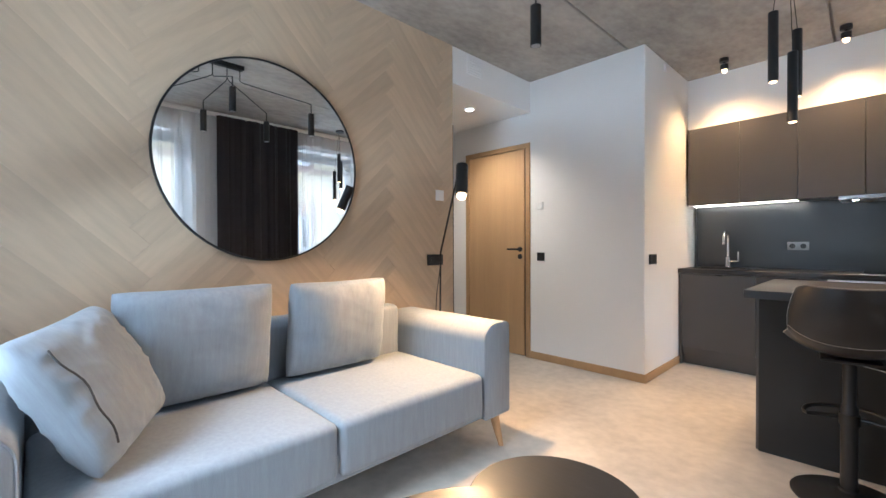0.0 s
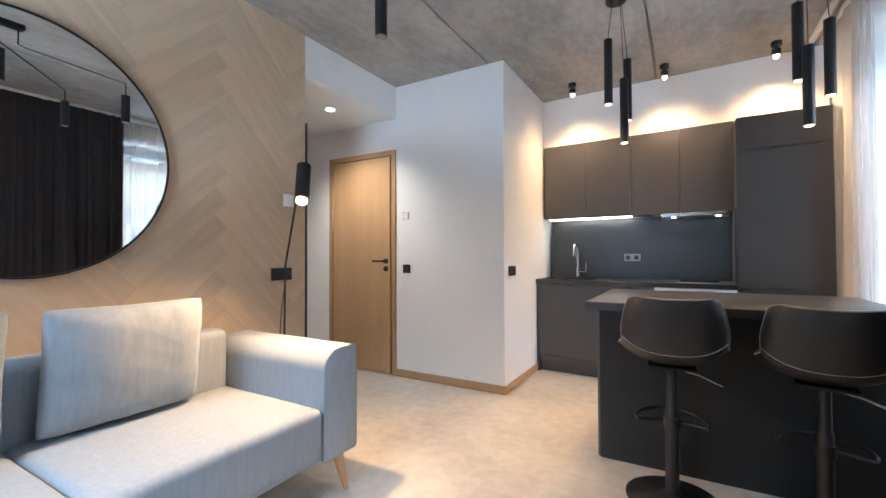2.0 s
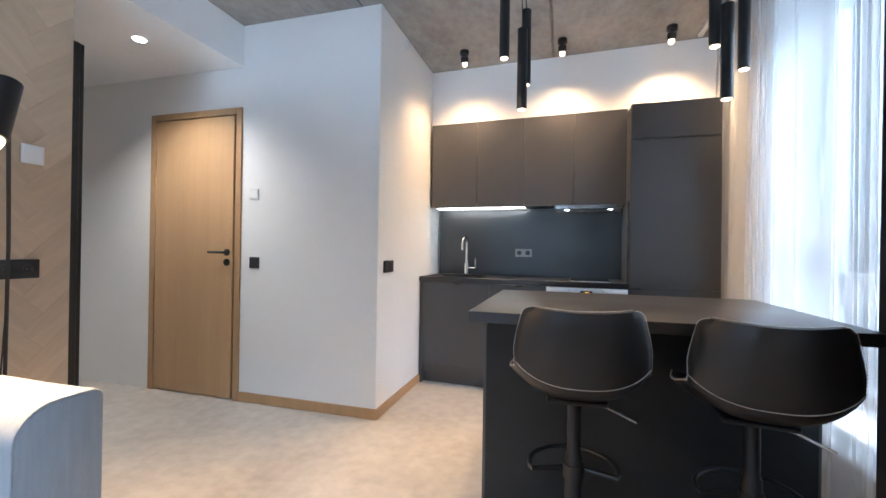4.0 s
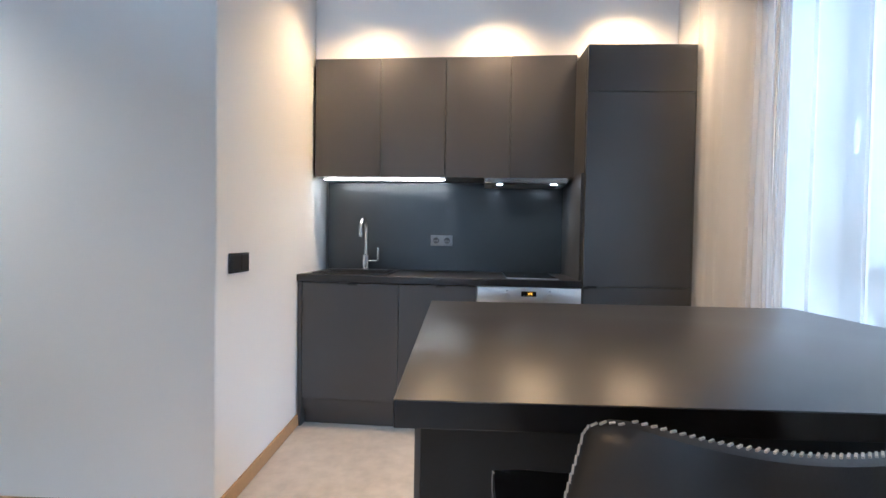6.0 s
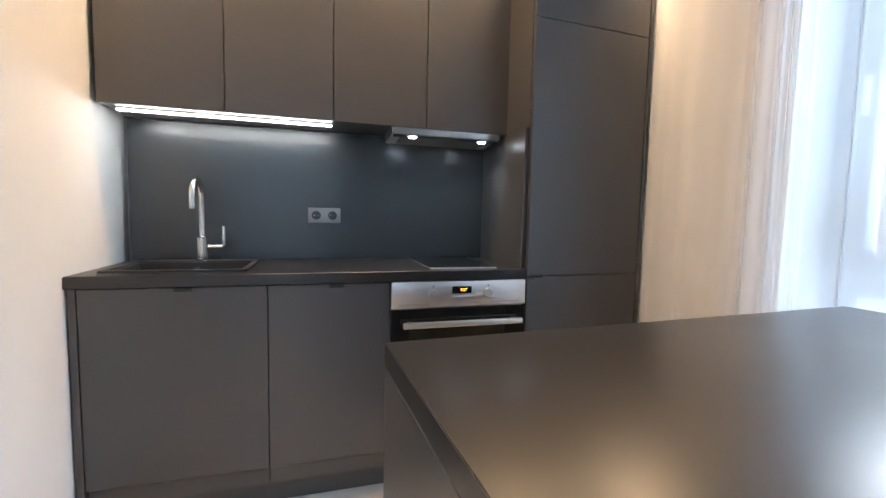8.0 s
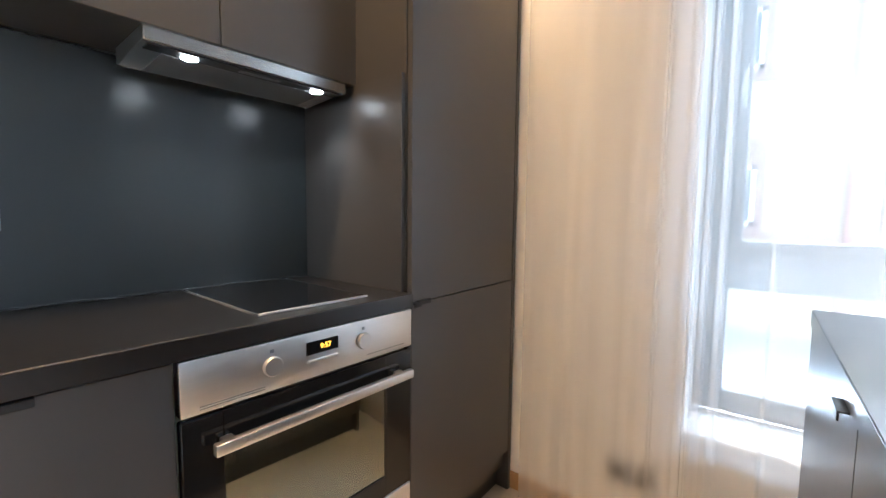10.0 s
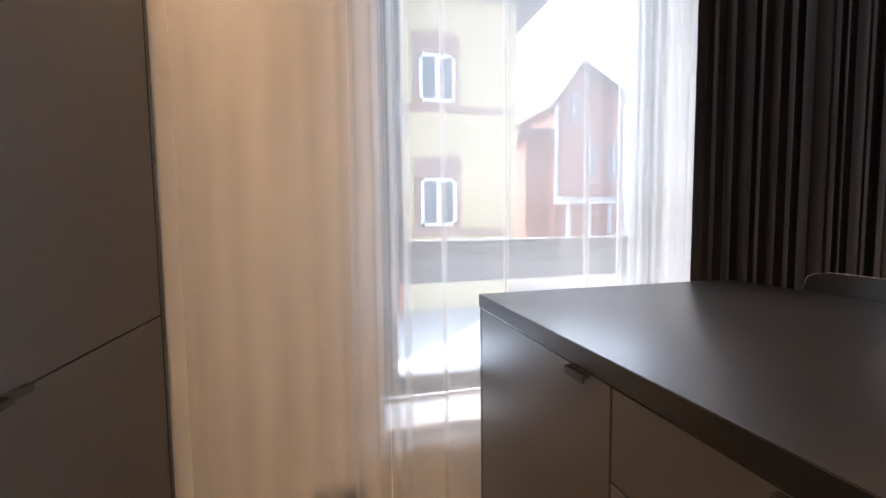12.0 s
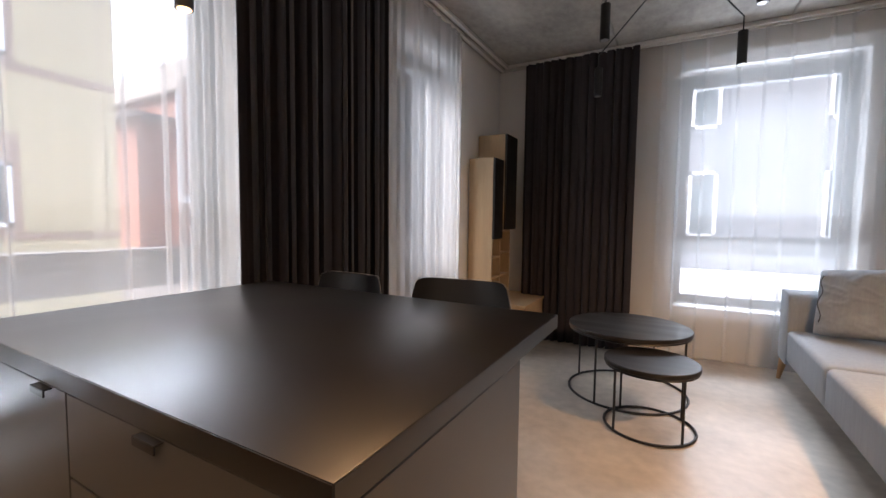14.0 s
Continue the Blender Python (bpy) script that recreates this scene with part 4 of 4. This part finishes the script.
part("bulb", lathe([(0.012, -0.032), (0.026, -0.022), (0.03, -0.004), (0.03, 0.006)], axis=axis, steps=20), BULB, shade)
part("cable", rod([(-0.895, -1.475, 1.085), (-0.925, -1.462, 0.95), (-0.975, -1.445, 0.78), (-0.99, -1.45, 0.5), (-0.99, -1.46, 0.02)], 0.003, 6), BLACK, lamp)
spot(hb + (hb - ht).normalized() * 0.05, hb + (hb - ht), 14.0, 160, 0.9, 0.03)

# ---- sofa ----
sofa = thing("sofa", -0.62, -2.76, 0, "light grey-blue fabric two-seat sofa on tapered wooden legs", "sofa")
SY0, SY1, SX0, SX1 = -3.90, -1.622, -1.07, -0.165


def soft_box(x0, x1, y0, y1, z0, z1, r, swell=0.01, seed=0):
    bm = box(x0, x1, y0, y1, z0, z1, r, 5)
    bmesh.ops.subdivide_edges(bm, edges=[e for e in bm.edges if e.calc_length() > 0.18], cuts=5, use_grid_fill=True)
    c = Vector(((x0 + x1) / 2, (y0 + y1) / 2, (z0 + z1) / 2))
    h = Vector(((x1 - x0) / 2, (y1 - y0) / 2, (z1 - z0) / 2))
    for v in bm.verts:
        q = v.co - c
        f = [1 - min(1, abs(q[k] / h[k])) ** 2 for k in range(3)]
        v.co.z += math.copysign(swell * f[0] * f[1], q.z) if abs(q.z) > 0.6 * h.z else 0
        v.co += Vector([noise.noise((v.co.x * 5 + seed, v.co.y * 5, v.co.z * 5 + k)) * 0.003 for k in range(3)])
    return bm


part("base", soft_box(SX0, SX1 - 0.02, SY0 + 0.03, SY1 - 0.03, 0.185, 0.31, 0.02, 0), FABRIC, sofa, angle=60)
for y0, y1, sd in ((-3.64, -2.7405, 1), (-2.7395, -1.85, 2)):
    part("seat_cushion", soft_box(-0.93, SX1, y0, y1, 0.205, 0.442, 0.035, 0.014, sd), FABRIC, sofa, angle=60)


def armrest(outer, inner):
    """Upholstered arm: flat front with a seam, wide roll on the inner top edge."""
    sgn = 1 if outer > inner else -1
    width, z0, z1 = abs(outer - inner), 0.18, 0.707
    edge = []
    for cw, cz, r, a0, a1 in ((width - 0.015, z0 + 0.015, 0.015, -90, 0), (width - 0.03, z1 - 0.03, 0.03, 0, 90), (0.10, z1 - 0.10, 0.10, 90, 180), (0.015, z0 + 0.015, 0.015, 180, 270)):
        edge += [(cw + r * math.cos(radians(a0 + (a1 - a0) * k / 8)), cz + r * math.sin(radians(a0 + (a1 - a0) * k / 8))) for k in range(9)]
    mw, mz = width / 2, (z0 + z1) / 2
    bm, rings = bmesh.new(), []
    x1 = SX1 - 0.002
    steps = [(SX0 + 0.04, 0.014), (SX0 + 0.044, 0.004)] + [(SX0 + 0.05 + (x1 - 0.012 - SX0 - 0.05) * k / 12, 0.0) for k in range(13)] + [(x1 - 0.005, 0.003), (x1, 0.012)]
    for x, shrink in steps:
        ring = []
        for w, z in edge:
            d = Vector((mw - w, mz - z)).normalized() * shrink
            puff = 0.003 * noise.noise((x * 5, w * 6 + outer, z * 5))
            ring.append(bm.verts.new((x, inner + sgn * (w + d.x + puff), z + d.y + puff)))
        rings.append(ring)
    n = len(edge)
    for a, b in zip(rings, rings[1:]):
        for k in range(n):
            bm.faces.new((a[k], a[(k + 1) % n], b[(k + 1) % n], b[k]))
    bm.faces.new(rings[0])
    bm.faces.new(rings[-1])
    arm = part("armrest", bm, FABRIC, sofa, angle=50)
    seam = [(x1 - 0.004, inner + sgn * (w + (mw - w) * 0.012), z + (mz - z) * 0.006) for w, z in edge]
    part("piping", rod(seam, 0.0032, 6, True), FABRIC, arm)


armrest(SY1, -1.845)
armrest(SY0, -3.645)
part("backrest", soft_box(SX0, -0.925, -3.65, -1.83, 0.20, 0.752, 0.045, 0.008, 5), FABRIC, sofa, angle=60)
for lx, ly, ox, oy in ((-0.20, -1.73, 0.03, 0.03), (-0.20, -3.86, 0.02, -0.04), (-0.98, -1.73, -0.03, 0.03), (-0.98, -3.86, -0.03, -0.04)):
    bm = bmesh.new()
    rings = []
    for r, z, f in ((0.028, 0.19, 0.0), (0.022, 0.09, 0.5), (0.0135, 0.001, 1.0)):
        rings.append([bm.verts.new((lx + ox * f + r * math.cos(a), ly + oy * f + r * math.sin(a), z)) for a in (2 * math.pi * i / 16 for i in range(16))])
    for a, b in zip(rings, rings[1:]):
        for i in range(16):
            bm.faces.new((a[i], a[(i + 1) % 16], b[(i + 1) % 16], b[i]))
    bm.faces.new(rings[0])
    bm.faces.new(rings[-1])
    part("leg", bm, LEG, sofa, "tapered wooden leg")


def cushion(m, w, h, t, seed, label, zipped=False):
    root = local_thing("cushion", m, label, "cushion", "sofa cushions")
    cover = part("cover", pillow(w, h, t, seed, fold=0.011 if zipped else 0.002), FABRIC, root, angle=75)
    if zipped:
        line = [(-0.205 + 0.010 * math.sin(k * 0.9), -0.072 - 0.024 * math.sin(math.pi * k / 14), 0.07 + 0.34 * k / 14) for k in range(15)]
        part("zip", rod(line, 0.0032, 6), ZIP, cover, "dark zip")
    return root


cushion(pose(-0.815, -2.385, 0.455, 7, 0, 90), 0.61, 0.515, 0.20, 1.0, "plump grey-blue back cushion leaning on the sofa back")
cushion(pose(-0.815, -3.085, 0.455, 7, 0, 90), 0.65, 0.525, 0.21, 2.3, "plump grey-blue back cushion leaning on the sofa back")
tilted = Matrix(((-0.868, -0.441, -0.064, -0.485), (0.496, -0.762, -0.472, -3.355), (0.01, -0.441, 0.879, 0.478), (0, 0, 0, 1)))
cushion(tilted, 0.51, 0.49, 0.21, 4.1, "creased grey-blue cushion with a dark zip leaning on the armrest", True)


# ---- coffee tables ----
def coffee_table(x, y, r, h, label, turn0):
    root = thing("coffee_table", x, y, 0, label, "coffee table", "nesting coffee tables")
    part("tabletop", lathe([(r - 0.004, 0.0), (r, 0.004), (r, 0.024), (r - 0.004, 0.028)], x, y, h - 0.028, 72), BLACK_WOOD, root, "black stained wood top")
    rr = r - 0.012
    part("foot_ring", rod(arc((x, y, 0.009), rr, 0, 360, 56)[:-1], 0.008, 8, True), BLACK, root)
    part("top_ring", rod(arc((x, y, h - 0.036), rr, 0, 360, 56)[:-1], 0.007, 8, True), BLACK, root)
    for k in range(4):
        a = radians(turn0 + 90 * k)
        part("leg", rod([(x + rr * math.cos(a), y + rr * math.sin(a), 0.009), (x + rr * math.cos(a), y + rr * math.sin(a), h - 0.03)], 0.007, 8), BLACK, root)
    return root


coffee_table(0.833, -3.01, 0.40, 0.48, "large round black coffee table on a ring foot", 66)
coffee_table(0.662, -2.51, 0.256, 0.40, "small round black coffee table tucked under the larger one", 45)

# ---- wall unit in the corner ----
tower = thing("tall_shelf_cabinet", 2.165, -3.51, 0, "tall oak shelf cabinet with a black upper door", "cabinet")
part("side_panel", box(2.045, 2.285, -3.42, -3.40, 0.452, 1.78, 0.001, 1), OAK_LIGHT, tower)
part("side_panel", box(2.045, 2.285, -3.62, -3.60, 0.452, 1.78, 0.001, 1), OAK_LIGHT, tower)
part("back_panel", box(2.271, 2.285, -3.599, -3.421, 0.453, 1.779), OAK_LIGHT, tower)
for z in (0.453, 0.66, 0.85, 1.03, 1.76):
    part("shelf", box(2.046, 2.27, -3.599, -3.421, z, z + 0.018), OAK_LIGHT, tower)
part("door", box(2.025, 2.0445, -3.618, -3.402, 1.035, 1.778, 0.001, 1), BLACK_WOOD, tower, "black door")
upper = thing("wall_shelf_cabinet", 2.14, -3.78, 1.15, "oak wall cabinet with a black door", "cabinet")
part("body", box(2.02, 2.296, -3.92, -3.622, 1.12, 2.03, 0.001, 1), OAK_LIGHT, upper)
part("door", box(2.0, 2.0195, -3.918, -3.624, 1.122, 2.03, 0.001, 1), BLACK_WOOD, upper, "black door")
bench = thing("low_cabinet", 2.0, -3.75, 0, "low oak media cabinet under the shelves", "cabinet")
part("body", box(1.72, 2.28, -4.12, -3.38, 0.02, 0.43, 0.001, 1), OAK_LIGHT, bench)
part("top", box(1.70, 2.285, -4.13, -3.37, 0.4305, 0.4515, 0.001, 1), OAK_LIGHT, bench)
part("plinth", box(1.76, 2.26, -4.1, -3.42, 0.001, 0.02), BLACK, bench)
open_unit = thing("open_shelf", 2.16, -3.77, 0.4525, "open oak shelf with small compartments", "shelf")
for y in (-3.92, -3.64):
    part("side_panel", box(2.06, 2.285, y, y + 0.015, 0.4525, 1.118, 0.001, 1), OAK_LIGHT, open_unit)
for z in (0.4527, 0.66, 0.88, 1.10):
    part("shelf", box(2.061, 2.27, -3.9045, -3.6405, z, z + 0.016), OAK_LIGHT, open_unit)

# ---- outside ----
GROUND = -1.4
structure("ground", box(-900, 900, -900, 900, GROUND - 0.5, GROUND), ASPHALT, "pale grey street paving", "ground")
structure("kerb", box(7.2, 7.36, -60, 40, GROUND, GROUND + 0.12, 0.02, 1), KERB, "stone kerb along the street", "kerb")
structure("pavement", box(7.36, 12, -60, 40, GROUND, GROUND + 0.11), KERB, "paved footway along the street", "pavement")


def house_window(root, m, w, h, wood, divided=True):
    """White casement in its own xz plane, facing -y."""
    win = part("window", shaped(box(-w / 2 - 0.14, w / 2 + 0.14, -0.05, 0.0, -0.16, h + 0.56, 0.01, 1), m), wood, root)
    bm = box(-w / 2, -w / 2 + 0.09, -0.09, -0.02, 0, h)
    box(w / 2 - 0.09, w / 2, -0.09, -0.02, 0, h, bm=bm)
    box(-w / 2, w / 2, -0.09, -0.02, 0, 0.09, bm=bm)
    box(-w / 2, w / 2, -0.09, -0.02, h - 0.09, h, bm=bm)
    if divided:
        box(-0.06, 0.06, -0.09, -0.02, 0.09, h - 0.09, bm=bm)
    part("window_frame", shaped(bm, m), PLASTIC, win)
    part("pane", shaped(box(-w / 2 + 0.09, w / 2 - 0.09, -0.062, -0.052, 0.09, h - 0.09), m), FAR_GLASS, win)


yb = thing("brick_building", 15, 0, GROUND, "yellow brick building with white windows and brown bands", "building")
part("wall", box(12, 20, -4.62, 22, GROUND, 7.0), YELLOW, yb)
part("roof", box(11.4, 20.5, -5.5, 22.5, 7.0, 7.25, 0.02, 1), ROOF, yb)
for z in (0.72, 4.02):
    part("belt_course", box(11.93, 12.0, -4.68, 22, z, z + 0.14, 0.01, 1), BAND, yb)
part("corner_board", box(11.95, 12.02, -4.7, -4.5, GROUND, 7.0), YELLOW, yb)
for k in range(6):
    for z, h in ((0.98, 1.28), (4.25, 1.24)):
        house_window(yb, pose(11.995, -2.42 + 3.05 * k, z, 0, 0, -90), 0.98, h, BAND)
part("drainpipe", rod([(11.9, -1.35, GROUND), (11.9, -1.35, 7.0)], 0.07), RED, yb, "red drainpipe")

rh = thing("red_house", 27, -14, GROUND, "red boarded house with a gabled roof", "house")
bm = bmesh.new()
front = [(-17.4, GROUND), (-12.6, GROUND), (-12.6, 8.0), (-14.2, 10.2), (-17.4, 8.4)]
va = [bm.verts.new((24, y, z)) for y, z in front]
vb = [bm.verts.new((32, y, z)) for y, z in front]
bm.faces.new(va)
bm.faces.new(vb[::-1])
for i in range(5):
    bm.faces.new((va[i], vb[i], vb[(i + 1) % 5], va[(i + 1) % 5]))
part("wall", bm, RED, rh)
bm = bmesh.new()
for (y0, z0), (y1, z1) in (((-12.2, 7.65), (-14.2, 10.3)), ((-14.2, 10.3), (-17.8, 8.3))):
    q = [bm.verts.new(p) for p in ((23.4, y0, z0), (32.5, y0, z0), (32.5, y1, z1), (23.4, y1, z1), (23.4, y0, z0 + 0.18), (32.5, y0, z0 + 0.18), (32.5, y1, z1 + 0.18), (23.4, y1, z1 + 0.18))]
    for f in ((0, 1, 2, 3), (7, 6, 5, 4), (0, 4, 5, 1), (1, 5, 6, 2), (2, 6, 7, 3), (3, 7, 4, 0)):
        bm.faces.new([q[i] for i in f])
part("roof", bm, ROOF, rh)
for y, z, h in ((-13.85, 6.9, 1.7), (-15.0, 3.7, 1.9), (-16.7, 3.7, 1.9)):
    house_window(rh, pose(23.99, y, z, 0, 0, -90), 0.85, h, RED)
part("corner_board", box(23.94, 24.0, -12.85, -12.6, 2.3, 8.0), PLASTIC, rh)
part("porch_beam", box(23.2, 24, -17.4, -12.6, 2.0, 2.4), PLASTIC, rh)
for y in (-13.2, -14.6, -16.0, -17.2):
    part("porch_post", box(23.25, 23.45, y - 0.1, y + 0.1, GROUND, 2.0), PLASTIC, rh)
wing = thing("red_wing", 27, -11.8, GROUND, "lower red wing with a dark eave", "house")
part("wall", box(25, 32, -12.59, -11.2, GROUND, 6.2), RED, wing)
part("roof", box(24.0, 32.5, -12.59, -10.5, 6.2, 6.5, 0.03, 1), ROOF, wing)
far = thing("far_shed", 40, -13, GROUND, "grey shed far down the street", "shed")
part("wall", box(38, 44, -17, -8, GROUND, 4.2), GREY_CLAD, far)
part("roof", box(37.6, 44.4, -17.4, -7.6, 4.2, 5.0, 0.1, 1), KERB, far)

sb = thing("grey_building", 0, -17, GROUND, "grey clad apartment building with white framed windows", "building")
part("wall", box(-16, 10, -22, -13, GROUND, 12), GREY_CLAD, sb)
part("roof", box(-16.2, 10.2, -22.2, -12.8, 12, 12.3), ROOF, sb)
for k in range(-3, 3):
    for z, h in ((0.85, 1.75), (3.70, 1.1), (6.7, 1.5)):
        house_window(sb, pose(-0.0 + 2.78 * k, -12.995, z, 0, 0, 180), 0.68, h, GREY_CLAD, False)
low = thing("white_wall", -2, -11, GROUND, "low white boundary wall outside", "wall")
part("wall", box(-12, 6, -10.2, -10.0, GROUND, 0.25, 0.01, 1), PLASTIC, low)

CAR_Y = -2.4
car = thing("parked_car", 4.9, CAR_Y, GROUND, "white car parked along the pavement", "car")
bm = bmesh.new()
side_line = [(-2.1, 0.35), (-2.15, 0.75), (-1.3, 0.92), (-0.75, 1.38), (0.9, 1.42), (1.65, 0.98), (2.1, 0.9), (2.12, 0.35)]
va = [bm.verts.new((4.05 + (0.12 if z > 1 else 0), CAR_Y + y, GROUND + z)) for y, z in side_line]
vb = [bm.verts.new((5.75 - (0.12 if z > 1 else 0), CAR_Y + y, GROUND + z)) for y, z in side_line]
bm.faces.new(va)
bm.faces.new(vb[::-1])
for i in range(len(va)):
    j = (i + 1) % len(va)
    bm.faces.new((va[i], vb[i], vb[j], va[j]))
bmesh.ops.bevel(bm, geom=list(bm.edges), offset=0.07, segments=3, affect="EDGES", profile=0.6)
part("body", bm, CAR_PAINT, car, angle=60)
part("side_window", box(4.11, 4.16, CAR_Y - 0.6, CAR_Y + 0.75, GROUND + 1.0, GROUND + 1.32, 0.02, 1), FAR_GLASS, car)
part("windscreen", shaped(box(-0.68, 0.68, -0.02, 0.02, -0.27, 0.27, 0.015, 1), pose(4.9, CAR_Y - 1.02, GROUND + 1.17, 50)), FAR_GLASS, car)
for wy in (CAR_Y - 1.4, CAR_Y + 1.35):
    for wx in (4.06, 5.72):
        tyre = part("wheel", lathe([(0.2, -0.09), (0.32, -0.1), (0.32, 0.1), (0.2, 0.09)], axis=Matrix.Translation((wx, wy, GROUND + 0.32)) @ pose(0, 0, 0, 0, 90)), RUBBER, car)
        part("rim", lathe([(0.19, -0.095), (0.19, 0.095)], axis=Matrix.Translation((wx, wy, GROUND + 0.32)) @ pose(0, 0, 0, 0, 90)), STEEL, tyre)

# ---- oak boards of the west wall, laid in herringbone ----
BL, BW, TURN = 0.70, 0.117, radians(45)


def clipped(poly, y0, y1, z0, z1):
    for ax, lim, sgn in ((0, y0, 1), (0, y1, -1), (1, z0, 1), (1, z1, -1)):
        res = []
        for i, p in enumerate(poly):
            q = poly[(i + 1) % len(poly)]
            a, b = sgn * (p[ax] - lim), sgn * (q[ax] - lim)
            if a >= 0:
                res.append(p)
            if a * b < 0:
                k = a / (a - b)
                res.append((p[0] + k * (q[0] - p[0]), p[1] + k * (q[1] - p[1])))
        poly = res
        if len(poly) < 3:
            return []
    return poly


def board(corners, kind):
    flat = [(-2.22 + (u - v) * math.cos(TURN), (u + v) * math.sin(TURN)) for u, v in corners]
    poly = clipped(flat, SOUTH + 0.001, -1.1265, 0.001, CEIL - 0.001)
    if len(poly) < 3:
        return
    c = (sum(p[0] for p in poly) / len(poly), sum(p[1] for p in poly) / len(poly))
    m = Matrix.Translation((WEST - 0.006, c[0], c[1])) @ pose(0, 0, 0, 45 if kind == 0 else -45)
    back = m.inverted()
    bm = bmesh.new()
    lower = [bm.verts.new(back @ Vector((WEST - 0.0119, y, z))) for y, z in poly]
    shrink = 0.0007
    upper = []
    for y, z in poly:
        d = Vector((y - c[0], z - c[1]))
        d = d - d.normalized() * shrink if d.length > shrink else d
        upper.append(bm.verts.new(back @ Vector((WEST, c[0] + d.x, c[1] + d.y))))
    n = len(poly)
    bm.faces.new(upper)
    bm.faces.new(lower[::-1])
    for i in range(n):
        bm.faces.new((lower[i], lower[(i + 1) % n], upper[(i + 1) % n], upper[i]))
    me = bpy.data.meshes.new("plank")
    bmesh.ops.recalc_face_normals(bm, faces=bm.faces)
    bm.to_mesh(me)
    bm.free()
    me.materials.append(OAK)
    ob = new("plank", me)
    ob.parent = west
    ob.matrix_local = m


for k in range(-40, 60):
    for j in range(-8, 9):
        u, v = k * BW + j * BL, k * BW - j * BL
        board([(u, v), (u + BL, v), (u + BL, v + BW), (u, v + BW)], 0)
        u2, v2 = u + BL, v + BW - BL
        board([(u2, v2), (u2 + BW, v2), (u2 + BW, v2 + BL), (u2, v2 + BL)], 1)
